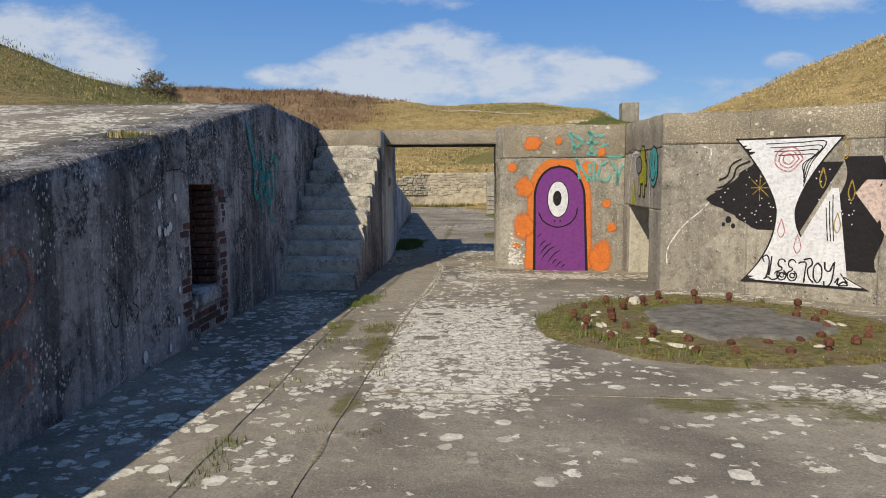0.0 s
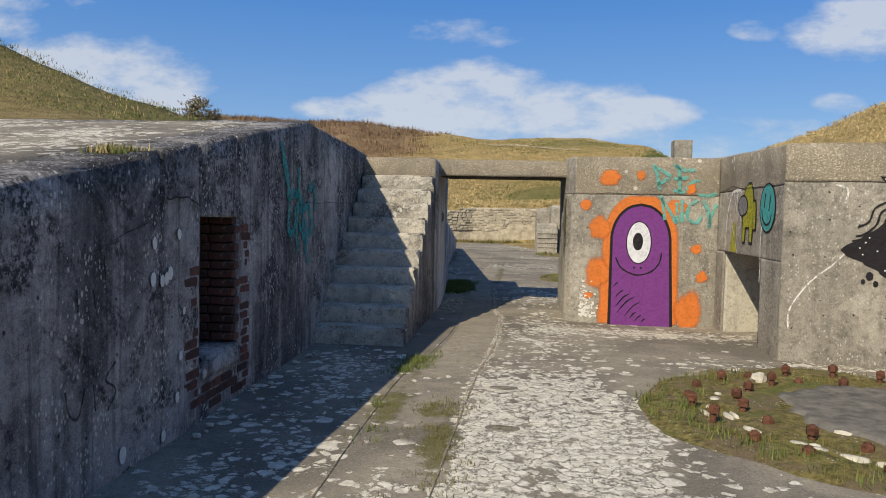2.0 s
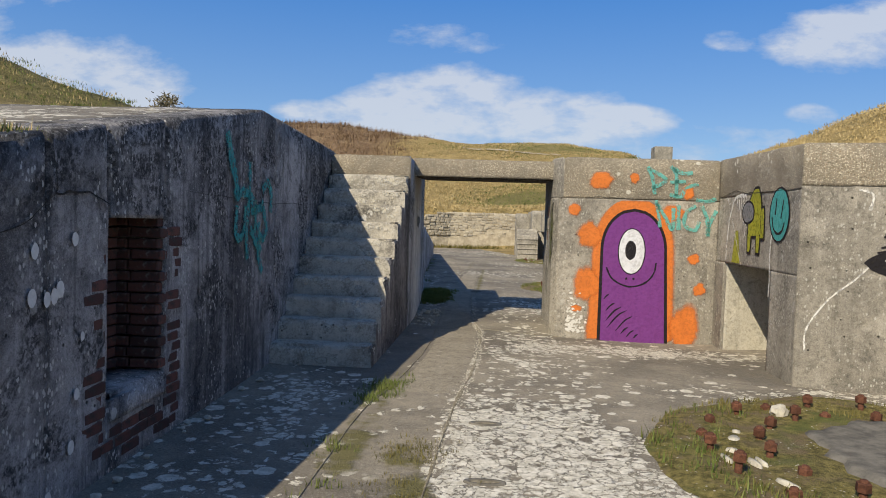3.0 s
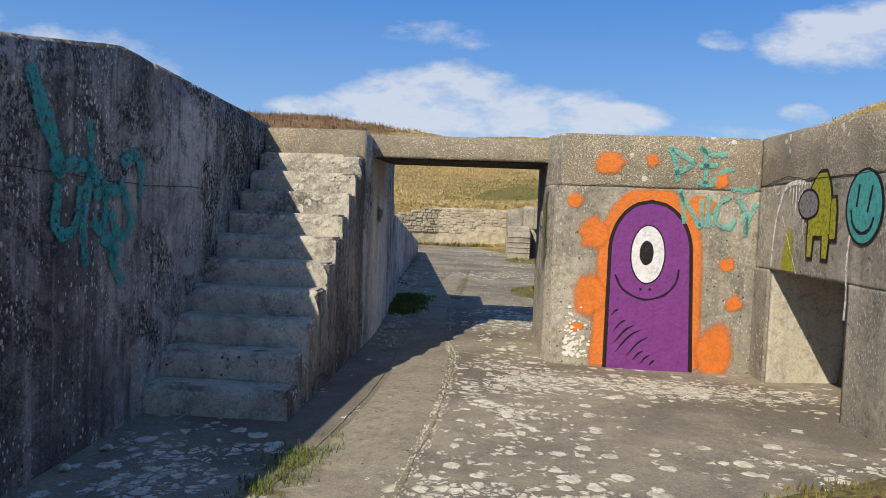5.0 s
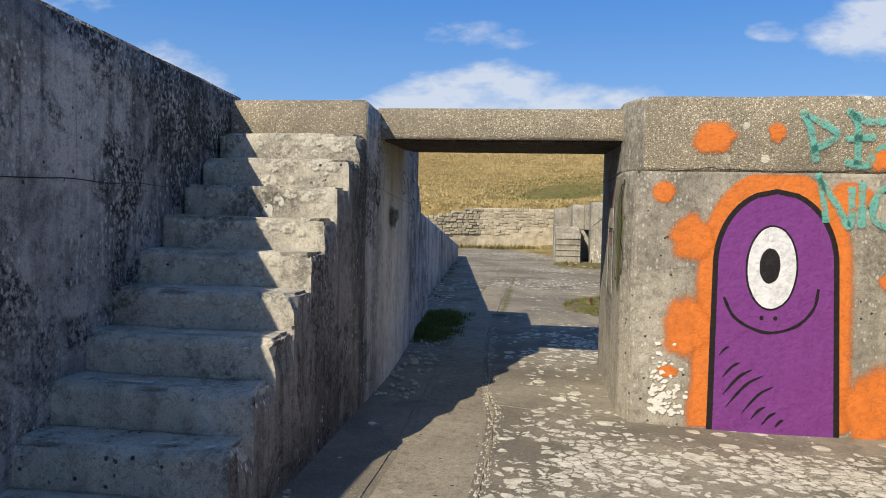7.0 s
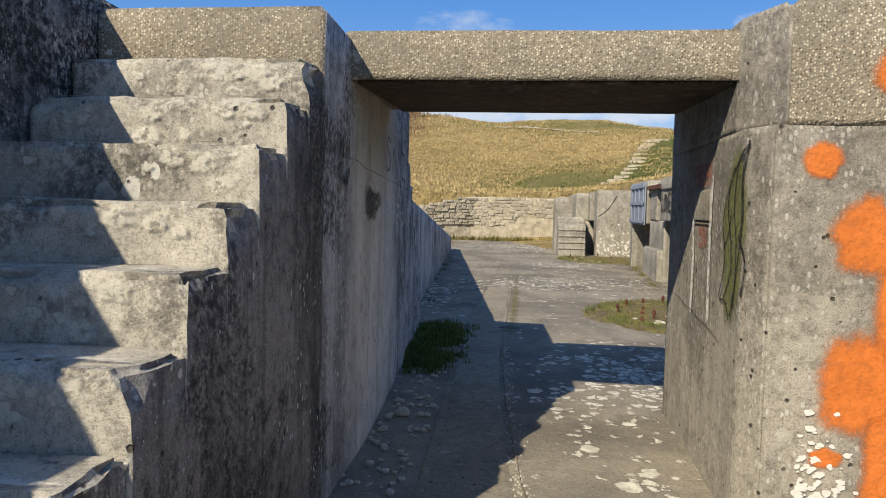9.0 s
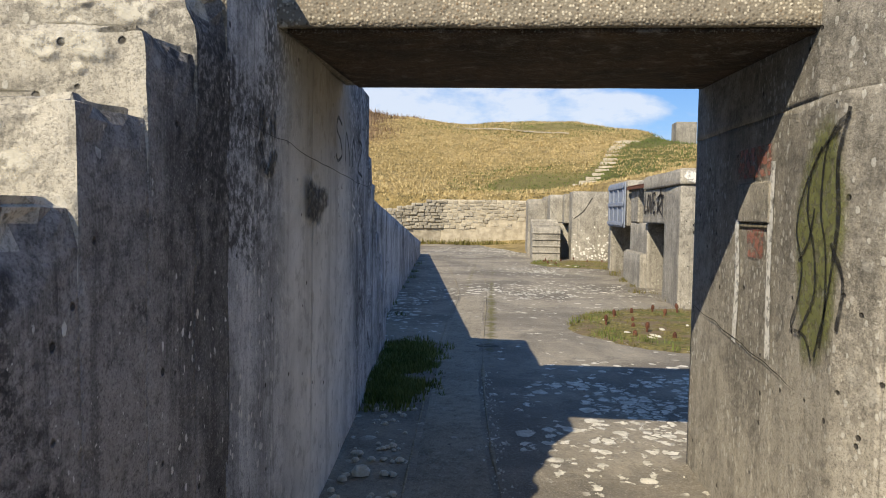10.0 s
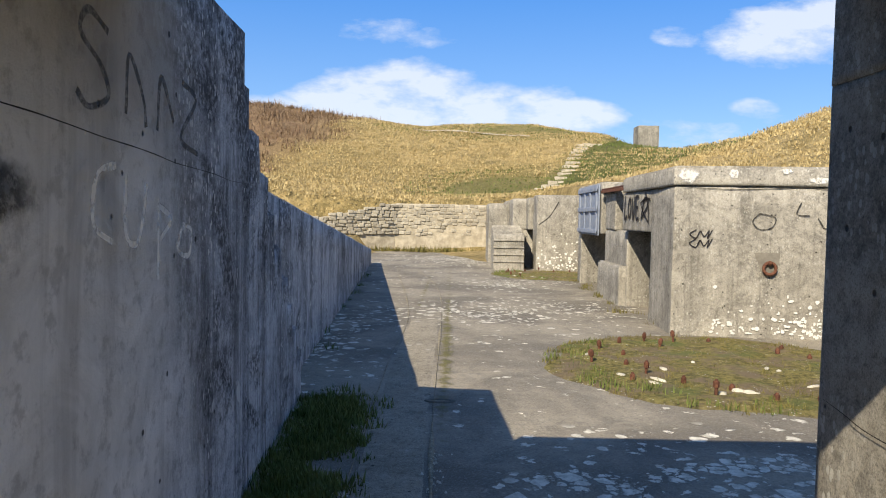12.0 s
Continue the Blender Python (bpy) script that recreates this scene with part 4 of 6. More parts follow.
rnd = random.Random(4)
PLATFORMS = [(2.42, 7.58, 1.86, 1.0), (2.0, 19.9, 1.95, 0.85), (1.75, 31.4, 1.6, 0.7)]
for n_, (cx, cy, r, s) in enumerate(PLATFORMS):
    tagged(disc("moss_bed", cx, cy, r, 0.012, MOSS, seed=n_ + 5), "round bed of olive moss on the gun platform", "moss", group="moss beds", kind="stuff")
    if n_ == 0:
        inner = structure(disc("gun_base", cx + 0.15, cy - 0.02, 0.98, 0.052, GUNBASE, amp=0.3, hump=0.012, seed=9), "dark worn concrete disc inside the bolt ring", "gun base")
        attribute(inner, "lichen", [0.12] * len(inner.data.vertices))
        attribute(inner, "moss", [0.25] * len(inner.data.vertices))
    pts = []
    for _ in range(1500 if n_ < 2 else 400):
        a, q = rnd.uniform(0, 6.283), r * math.sqrt(rnd.random()) * 0.97
        if n_ == 0 and q < 1.05:
            continue
        x, y = cx + q * math.cos(a), cy + q * math.sin(a)
        if noise.noise((x * 2.3, y * 2.3, 1)) > -0.1:
            pts.append((x, y, floor_z(x, y) + 0.02, rnd.uniform(0.5, 1.1)))
    blades("moss_tips", pts, BLADE_MOSS, 7, 0.045, 0.07, "short olive and green moss tips", "moss", 0.006)
    pts = [(cx + r * q * math.cos(a), cy + r * q * math.sin(a), 0.03, rnd.uniform(0.6, 1.2)) for a, q in
           ((rnd.uniform(2.2, 4.6), rnd.uniform(0.72, 0.97)) for _ in range(70))]
    blades("grass_tips", pts, BLADE_GREEN, 10, 0.07, 0.1, "small tufts of green grass in the moss", "grass", 0.006)
    # crumbled white screed along the ring
    for _ in range(18 if n_ < 2 else 6):
        a, rr = rnd.uniform(2.6, 6.6), rnd.gauss(1.24, 0.06) if rnd.random() < 0.7 else rnd.uniform(0.2, 1.6)
        w, l = rnd.uniform(0.015, 0.05), rnd.uniform(0.03, 0.1)
        v, m = [], 10
        for k, (q, zz) in enumerate(((1.0, 0.0), (0.85, 0.022), (0.0, 0.03))):
            for i in range(m):
                t = 2 * math.pi * i / m
                g = 1 + 0.35 * noise.noise((math.cos(t) + a * 5, math.sin(t), rr))
                x, y = cx + (rr + w * q * g * math.cos(t)) * math.cos(a + l * q * g * math.sin(t) / rr), cy + (rr + w * q * g * math.cos(t)) * math.sin(a + l * q * g * math.sin(t) / rr)
                v.append((x, y, floor_z(x, y) + 0.015 + zz))
        f = [(k * m + i, k * m + (i + 1) % m, (k + 1) * m + (i + 1) % m, (k + 1) * m + i) for k in range(2) for i in range(m)]
        tagged(mesh_from("screed_crumb", v, f, STONE), "flat crumb of pale screed in the moss", "screed", group="screed crumbs")

def prism(n, r, z0, z1, turn=0.0, cap=0.006):
    v, f = [], []
    for z, q in ((z0, r), (z1 - cap, r), (z1, r - cap)):
        v += [(q * math.cos(turn + 2 * math.pi * i / n), q * math.sin(turn + 2 * math.pi * i / n), z) for i in range(n)]
    for k in (0, 1):
        f += [(k * n + i, k * n + (i + 1) % n, (k + 1) * n + (i + 1) % n, (k + 1) * n + i) for i in range(n)]
    return v, f + [tuple(range(2 * n, 3 * n))]

def bolt():
    b_ = tagged(new("anchor_bolt"), "rusty iron anchor bolt with a nut standing in moss", "bolt", group="anchor bolts")
    v, f = prism(10, 0.024, -0.06, 0.165)
    mesh_from("shaft", v, f, RUST, b_)
    v, f = prism(6, 0.043, 0.095, 0.15)
    for p in mesh_from("nut", v, f, RUST, b_).data.polygons:
        p.use_smooth = False
    return b_

first = bolt()
spots_b = []
for (cx, cy, r, s), rings in zip(PLATFORMS, (((1.42, 22), (1.05, 18)), ((1.42, 22), (1.1, 16)), ((1.2, 18),))):
    for rr, count in rings:
        for i in range(count):
            a = 2 * math.pi * (i + rnd.uniform(-0.12, 0.12)) / count
            if rnd.random() < 0.2:
                continue
            spots_b.append((cx + rr * math.cos(a), cy + rr * math.sin(a), rnd.choice((rnd.uniform(-0.1, -0.07), rnd.uniform(-0.06, 0.0))), rnd.uniform(-7, 7), rnd.uniform(-7, 7), rnd.uniform(0, 360), 1.0 if cy < 10 else 0.6))
for i, q in enumerate(spots_b):
    if i == 0:
        first.matrix_basis = pose(*q[:6])
    else:
        copy_thing(first, pose(*q[:6]) @ Matrix.Diagonal((q[6], q[6], 1.0, 1.0)))

def rock(name, x, y, z, r, material, label, category, group=""):
    bm = bmesh.new()
    bmesh.ops.create_icosphere(bm, subdivisions=2, radius=r)
    for v in bm.verts:
        v.co += Vector(noise.noise_vector(v.co * (2.2 / r) + Vector((x, y, 0)))) * r * 0.45
        v.co.z *= 0.7
    me_ = bpy.data.meshes.new(name)
    bm.to_mesh(me_)
    bm.free()
    me_.materials.append(material)
    ob = new(name, me_)
    ob.location = (x, y, z + r * 0.45)
    return tagged(ob, label, category, group)

rock("stone", 1.84, 8.66, 0.03, 0.075, STONE, "white chalk stone lying on moss", "stone")
rock("stone", -1.62, 14.35, 0.0, 0.05, STONE, "pale stone by the passage wall", "stone")
for i in range(80):
    rock("pebble", -1.75 + rnd.uniform(0.0, 0.35), 12.9 + rnd.uniform(0, 2.8), 0.0, rnd.uniform(0.01, 0.026), STONE, "pale pebble at the foot of the wall", "pebble", "pebbles at the wall")
for i in range(14):
    y = rnd.uniform(3.5, 9.8)
    rock("pebble", lwx(y) + rnd.uniform(0.03, 0.2), y, 0.0, rnd.uniform(0.012, 0.03), STONE, "pale pebble at the foot of the wall", "pebble", "pebbles at the wall")

# ---- floor joints, slots ----
def smooth_line(pts, n=8):
    """A smooth line through a few points."""
    P = [Vector(p) for p in pts]
    P = [2 * P[0] - P[1]] + P + [2 * P[-1] - P[-2]]
    out = []
    for a, b_, c, d in zip(P, P[1:], P[2:], P[3:]):
        for i in range(n):
            t = i / n
            out.append(0.5 * ((2 * b_) + (c - a) * t + (2 * a - 5 * b_ + 4 * c - d) * t * t + (3 * b_ - a - 3 * c + d) * t ** 3))
    return out + [P[-2]]

def strip(name, left, right, y0, y1, label):
    """A band of smooth concrete lying between two long joints."""
    at = lambda L, y: min(L, key=lambda p: abs(p.y - y)).x
    A, B = smooth_line(left, 60), smooth_line(right, 60)
    v, f, n, m = [], [], int((y1 - y0) / 0.12), 6
    for j in range(n + 1):
        y = y0 + (y1 - y0) * j / n
        a, b_ = at(A, y) + 0.012, at(B, y) - 0.012
        for i in range(m + 1):
            x = a + (b_ - a) * i / m
            v.append((x, y, floor_z(x, y) + (0.006 if 0 < i < m and 0 < j < n else -0.004)))
    f = [(j * (m + 1) + i, j * (m + 1) + i + 1, (j + 1) * (m + 1) + i + 1, (j + 1) * (m + 1) + i) for j in range(n) for i in range(m)]
    return structure(mesh_from(name, v, f, SCREED), label, "floor")

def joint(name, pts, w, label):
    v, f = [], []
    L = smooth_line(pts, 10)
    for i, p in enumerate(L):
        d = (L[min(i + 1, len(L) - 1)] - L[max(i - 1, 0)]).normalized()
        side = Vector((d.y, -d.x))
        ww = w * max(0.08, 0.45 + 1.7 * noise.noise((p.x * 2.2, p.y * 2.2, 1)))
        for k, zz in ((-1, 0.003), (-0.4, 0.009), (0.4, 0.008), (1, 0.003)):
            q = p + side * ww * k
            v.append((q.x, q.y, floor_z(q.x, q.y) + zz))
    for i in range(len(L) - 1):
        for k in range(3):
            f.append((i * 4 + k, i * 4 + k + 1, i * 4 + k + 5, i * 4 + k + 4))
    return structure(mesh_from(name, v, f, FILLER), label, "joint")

JOINT_R = [(-0.92, 2.2), (-0.9, 3.8), (-0.88, 5.5), (-0.85, 6.9), (-0.8, 8.6), (-0.71, 9.9), (-0.68, 11.2), (-0.69, 12.5), (-0.8, 13.6), (-0.98, 17), (-1.1, 26.5), (-1.85, 32.7)]
JOINT_L = [(-1.47, 2.0), (-1.5, 3.9), (-1.5, 5), (-1.52, 8), (-1.4, 9.3), (-1.3, 11), (-1.32, 13), (-1.42, 16), (-1.5, 20), (-1.55, 24), (-2.4, 32.6)]
strip("floor_strip", JOINT_L, JOINT_R, 8.9, 23.0, "smooth buff concrete strip between the long floor joints")
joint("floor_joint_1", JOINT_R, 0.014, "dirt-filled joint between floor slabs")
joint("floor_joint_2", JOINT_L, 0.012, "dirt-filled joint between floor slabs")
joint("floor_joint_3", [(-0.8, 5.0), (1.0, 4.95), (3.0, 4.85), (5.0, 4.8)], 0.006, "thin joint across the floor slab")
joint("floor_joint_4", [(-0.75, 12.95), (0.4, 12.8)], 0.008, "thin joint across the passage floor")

def slot(x, y):
    ob = tagged(new("floor_slot"), "oval iron slot set in the concrete floor", "slot", group="floor slots")
    v, f, n = [], [], 20
    for k, (q, z) in enumerate(((1.0, -0.01), (0.95, 0.012), (0.72, 0.012), (0.66, -0.006))):
        v += [(x + 0.13 * q * math.cos(2 * math.pi * i / n), y + 0.05 * q * math.sin(2 * math.pi * i / n), z + floor_z(x, y)) for i in range(n)]
    for k in range(3):
        f += [(k * n + i, k * n + (i + 1) % n, (k + 1) * n + (i + 1) % n, (k + 1) * n + i) for i in range(n)]
    mesh_from("rim", v, f, GUNBASE, ob)
    mesh_from("plate", [(x + 0.09 * math.cos(2 * math.pi * i / n), y + 0.034 * math.sin(2 * math.pi * i / n), floor_z(x, y) + 0.004) for i in range(n)], [tuple(range(n))], FILLER, ob)
slot(-0.54, 8.03)
slot(-0.52, 6.8)
slot(-0.95, 18.3)

# grit along the joint
gv, gf = [], []
GL = smooth_line(JOINT_R[3:10], 20)
for _ in range(900):
    p = rnd.choice(GL)
    x, y, r = p.x + rnd.gauss(0, 0.03), p.y + rnd.uniform(-0.1, 0.1), rnd.uniform(0.004, 0.013)
    z, i = floor_z(x, y), len(gv)
    gv += [(x + r, y, z), (x - r * 0.6, y + r * 0.9, z), (x - r * 0.5, y - r, z), (x + r * 0.1, y, z + r * 1.2)]
    gf += [(i, i + 1, i + 3), (i + 1, i + 2, i + 3), (i + 2, i, i + 3)]
tagged(mesh_from("joint_grit", gv, gf, STONE), "pale grit lying along the floor joint", "grit", kind="stuff")

# grass along joints, wall feet and slab edge
def along(pts, count, spread, s0, s1, keep=0.0):
    L, out = smooth_line(pts, 12), []
    for _ in range(count):
        p = rnd.choice(L)
        x, y = p.x + rnd.gauss(0, spread), p.y + rnd.gauss(0, 0.15)
        if noise.noise((x * 1.6, y * 1.6, 6)) > keep:
            out.append((x, y, floor_z(x, y) + 0.005, rnd.uniform(s0, s1)))
    return out
blades("joint_grass", along([(-1.5, 3.5), (-1.52, 8), (-1.42, 9.4)], 420, 0.09, 0.5, 1.1), BLADE_GREEN, 8, 0.06, 0.06, "short green grass growing in the floor joint", "grass", 0.005)
blades("joint_grass", along([(-0.95, 3.5), (-0.9, 6.5), (-1.0, 7.4)], 420, 0.14, 0.4, 0.9, 0.05), BLADE_MOSS, 8, 0.04, 0.07, "olive moss growing in the floor joint", "moss", 0.005)
blades("wall_grass", along([(-1.74, 15.9), (-1.7, 16.6), (-1.72, 17.4), (-1.8, 18.3)], 800, 0.14, 0.5, 1.3, -0.42), BLADE_GREEN, 18, 0.06, 0.08, "dark green grass at the foot of the passage wall", "grass", 0.008)
blades("wall_grass", along([(-2.35, 20.5), (-2.6, 24), (-3.3, 34)], 160, 0.08, 0.5, 1.3, 0.1), BLADE_GREEN, 8, 0.09, 0.08, "green grass at the foot of the low wall", "grass", 0.008)
blades("wall_grass", along([(1.95, 22.0), (2.0, 24.9), (2.05, 27), (2.1, 30)], 120, 0.1, 0.6, 1.3, 0.12), BLADE_MOSS, 10, 0.1, 0.1, "dry grass at the foot of the bunker", "grass", 0.008)
blades("wall_grass", [(rnd.uniform(-4.5, 1.0), 42.6 + rnd.uniform(-0.3, 0.3), 0.0, rnd.uniform(0.8, 2.0)) for _ in range(130)], BLADE_MOSS, 9, 0.16, 0.25, "grass along the foot of the rubble wall", "grass", 0.015)
blades("slab_grass", [(-2.88 + rnd.gauss(0, 0.08), 5.9 + rnd.gauss(0, 0.13), apron_top(5.85), rnd.uniform(0.5, 1.1)) for _ in range(26)], BLADE_DRY, 12, 0.075, 0.08, "tuft of dry grass on the slab edge", "grass", 0.006)
blades("slab_grass", [(-2.88 + rnd.gauss(0, 0.08), 5.9 + rnd.gauss(0, 0.13), apron_top(5.85), rnd.uniform(0.5, 1.1)) for _ in range(40)], BLADE_GREEN, 12, 0.06, 0.08, "tuft of green grass on the slab edge", "grass", 0.006)

def turf(x0, x1, y0, y1, count, test):
    out = []
    for _ in range(count):
        x, y = rnd.uniform(x0, x1), rnd.uniform(y0, y1)
        if test(x, y):
            out.append((x, y, height(x, y), rnd.uniform(0.5, 1.3)))
    return out
blades("mound_grass", turf(-24, -3.6, 9.3, 26, 9000, lambda x, y: y > 13 or x < -9), BLADE_GREEN, 14, 0.045, 0.25, "green grass on the mound", "grass", 0.008)
blades("mound_grass", turf(-24, -3.6, 9.3, 26, 6000, lambda x, y: y > 13 or x < -9), BLADE_DRY, 9, 0.05, 0.3, "dry grass on the mound", "grass", 0.006)
blades("hill_grass", turf(-16, 16, 43.8, 72, 15000, lambda x, y: green_at(x, y) < 0.45 and heath_at(x, y) < 0.5), BLADE_DRY, 12, 0.11, 0.55, "dry straw-coloured grass on the hillside", "grass", 0.03)
blades("hill_grass", turf(-16, 14, 44.0, 72, 6000, lambda x, y: green_at(x, y) > 0.2), BLADE_GREEN, 8, 0.1, 0.5, "short green grass on the hillside", "grass", 0.03)
blades("hill_grass", turf(6, 36, 28, 56, 9000, lambda x, y: height(x, y) > 2.4), BLADE_DRY, 12, 0.11, 0.55, "dry grass on the hill behind the bunker", "grass", 0.028)
blades("heath", turf(-60, -6, 34, 82, 7000, lambda x, y: heath_at(x, y) > 0.35), HEATH, 14, 0.45, 0.7, "brown winter bramble and heath on the ridge", "scrub", 0.03)

# ---- path, track, tower, bush ----
for i in range(17):
    t = i / 16
    y = 49.0 + 11.5 * t
    x = path_x(y) + 0.25 * math.sin(t * 6)
    w = 0.3 + 0.25 * rnd.random()
    z = height(x, y)
    blocks("path_step", [box(x - w, x + w, y - 0.15, y + 0.15, z - 0.2, z + 0.1)], MORTAR, step=0.3, rough=0.03)
    tagged(bpy.data.objects[[o.name for o in scene.objects if o.name.startswith("path_step")][-1]], "pale chalk step of the path up the hill", "step", group="hill path steps")
L = smooth_line([(-4, 68.2), (-1, 67), (2, 65.6), (4.5, 64.6)], 10)
tv, tf = [], []
for p in L:
    for k in (-0.2, 0.2):
        tv.append((p.x, p.y + k, height(p.x, p.y + k) + 0.12))
tf = [(i * 2, i * 2 + 2, i * 2 + 3, i * 2 + 1) for i in range(len(L) - 1)]
structure(mesh_from("track", tv, tf, MORTAR), "bare chalk track across the hillside", "track")
tower = tagged(blocks("lookout_block", [box(12.6, 14.1, 66.0, 67.5, height(13.8, 66.8) - 0.6, height(13.8, 66.8) + 2.0)], BUNKER, step=0.5), "pale concrete lookout block on the hilltop", "lookout")
for p in tower.data.polygons:
    p.use_smooth = False

def bush(x, y, h, w):
    b_ = tagged(new("wind_bent_tree"), "small bare wind-bent tree on the skyline", "tree")
    z0 = height(x, y)
    v, f = [], []
    def limb(p, q, r0, r1):
        d = (q - p).normalized()
        s = d.orthogonal().normalized()
        t = d.cross(s)
        i = len(v)
        for c, r in ((p, r0), (q, r1)):
            for k in range(5):
                a = 2 * math.pi * k / 5
                v.append(c + s * r * math.cos(a) + t * r * math.sin(a))
        f.extend((i + k, i + (k + 1) % 5, i + 5 + (k + 1) % 5, i + 5 + k) for k in range(5))
    base, top = Vector((x, y, z0 - 0.1)), Vector((x + 0.3, y, z0 + h * 0.5))
    limb(base, top, 0.14, 0.09)
    tips = []
    for i in range(34):
        e = top + Vector((rnd.uniform(-0.7, 1.0) * w, rnd.uniform(-0.7, 0.7) * w, rnd.uniform(0.05, 0.5) * h))
        limb(top.lerp(base, rnd.random() * 0.3), e, 0.045, 0.015)
        tips.append(e)
    mesh_from("trunk", v, f, BARK, b_)
    lv, lf = [], []
    for e in tips:
        for _ in range(70):
            c = e + Vector((rnd.gauss(0, 0.22), rnd.gauss(0, 0.22), rnd.gauss(0, 0.13)))
            d = Vector((rnd.uniform(-1, 1), rnd.uniform(-1, 1), rnd.uniform(-0.5, 1))).normalized() * 0.2
            s = d.orthogonal().normalized() * 0.03
            i = len(lv)
            lv += [c - s, c + s, c + d]
            lf.append((i, i + 1, i + 2))
    mesh_from("crown", lv, lf, SCRUB, b_)
bush(-16.6, 36, 6.9 - height(-16.6, 36), 0.95)
def thicket(x, y, w, h):
    rs = random.Random(8)
    v, f = [], []
    for _ in range(2600):
        a = rs.uniform(-1, 1)
        cx_, cy_ = x + a * w, y + rs.gauss(0, 0.5)
        t = Vector((rs.gauss(0.06, 0.12), rs.gauss(0, 0.12), rs.uniform(0.25, 1.0) * h * (1 - a * a * 0.7) * (0.75 + 0.4 * noise.noise((cx_ * 1.3, 0, 2)))))
        p0 = Vector((cx_, cy_, height(cx_, cy_) - 0.05))
        i = len(v)
        v += [p0 + Vector((-0.025, 0, 0)), p0 + Vector((0.025, 0, 0)), p0 + t]
        f.append((i, i + 1, i + 2))
    tagged(mesh_from("scrub", v, f, SCRUB), "low bare brown scrub on the skyline", "scrub", kind="stuff")
thicket(-14.3, 37.0, 2.1, 1.0)

# ---- graffiti ----
def plane(origin, along_, out):
    o, d, n = Vector(origin), Vector(along_).normalized(), Vector(out).normalized()
    return lambda u, v, lift: o + d * u + Vector((0, 0, v)) + n * lift

PIER = plane((0, 12.83, 0), (1, 0, 0), (0, -1, 0))
RECESS = plane((2.52, 12.85, 0), (-0.05, -2.9, 0), (-1, 0.017, 0))
LEFT = plane((lwx(0), 0, 0), (lwx(1) - lwx(0), 1, 0), (1, 0.028, 0))
PASS = plane((-1.742, 12.66, 0), (-0.012, 1, 0), (1, 0.01, 0))
JAMB = plane((0.27, 14.8, 0), (0, -1, 0), (-1, 0, 0))
def JAMBC(u, v, lift):
    """The passage jamb and its splayed corner, unrolled from the far end."""
    if u <= 1.78:
        return Vector((0.27 - lift, 14.8 - u, v))
    d = Vector((0.075, -0.19, 0)).normalized()
    return Vector((0.27, 13.02, v)) + d * (u - 1.78) + Vector((d.y, -d.x, 0)) * lift
WESTB = plane((2.045, 25.05, 0), (0, -1, 0), (-1, 0, 0))
FRONTB = lambda u, v, lift: fwall(u, v, lift)

def PITW(u, v, lift):
    """The parapet wall of the gun pit, unrolled from its corner."""
    for a, b_ in zip(PIT, PIT[1:]):
        a, b_ = Vector((*a, 0)), Vector((*b_, 0))
        l = (b_ - a).length
        if u <= l or b_.y < 5:
            d = (b_ - a) / l
            return a + d * u + Vector((0, 0, v)) + Vector((d.y, -d.x, 0)) * lift
        u -= l

def edged(ob, values):
    attribute(ob, "edge", values)
    return ob

def blob(parent, name, P, cu_, cv_, ru, rv_, material, lift, wob=0.12, n=40, arch=False, label=""):
    """A painted patch with an uneven outline that fades to its edge."""
    v, e, f = [P(cu_, cv_, lift)], [1.0], []
    R = (0.3, 0.52, 0.74, 1.0)
    for k, q in enumerate(R):
        for i in range(n):
            a = 2 * math.pi * i / n
            w = 1 + wob * (noise.noise((math.cos(a) * 1.6 + cu_ * 7, math.sin(a) * 1.6, cv_ * 5)) * 1.6 + 0.5 * noise.noise((math.cos(a) * 5, math.sin(a) * 5 + cu_ * 3, cv_)))
            v.append(P(cu_ + ru * q * w * math.cos(a), cv_ + rv_ * q * w * math.sin(a), lift))
            e.append((1.0, 1.0, 0.55, 0.0)[k])
    f = [(0, 1 + i, 1 + (i + 1) % n) for i in range(n)]
    for k in range(3):
        f += [(1 + k * n + i, 1 + (k + 1) * n + i, 1 + (k + 1) * n + (i + 1) % n, 1 + k * n + (i + 1) % n) for i in range(n)]
    ob = edged(mesh_from(name, v, f, material, parent), e)
    return tagged(ob, label) if label else ob

def stroke(parent, name, P, pts, w, material, lift, n=7, taper=False, closed=False):
    """A brushed or sprayed line through a few points on a wall."""
    L = smooth_line(pts + pts[:1] if closed else pts, n)
    v, e, f = [], [], []
    for i, p in enumerate(L):
        d = L[min(i + 1, len(L) - 1)] - L[max(i - 1, 0)]
        d = d.normalized() if d.length > 1e-9 else Vector((1, 0))
        s = Vector((-d.y, d.x))
        ww = w * (0.85 + 0.35 * noise.noise((p.x * 20, p.y * 20, lift * 100)))
        if taper:
            ww *= max(0.15, math.sin(math.pi * i / (len(L) - 1)) ** 0.5)
        for k, ed in ((-1, 0.0), (-0.4, 1.0), (0.4, 1.0), (1, 0.0)):
            q = p + s * ww * k
            v.append(P(q.x, q.y, lift))
            e.append(ed)
    for i in range(len(L) - 1):
        for k in range(3):
            f.append((i * 4 + k, i * 4 + k + 1, i * 4 + k + 5, i * 4 + k + 4))
    return edged(mesh_from(name, v, f, material, parent), e)

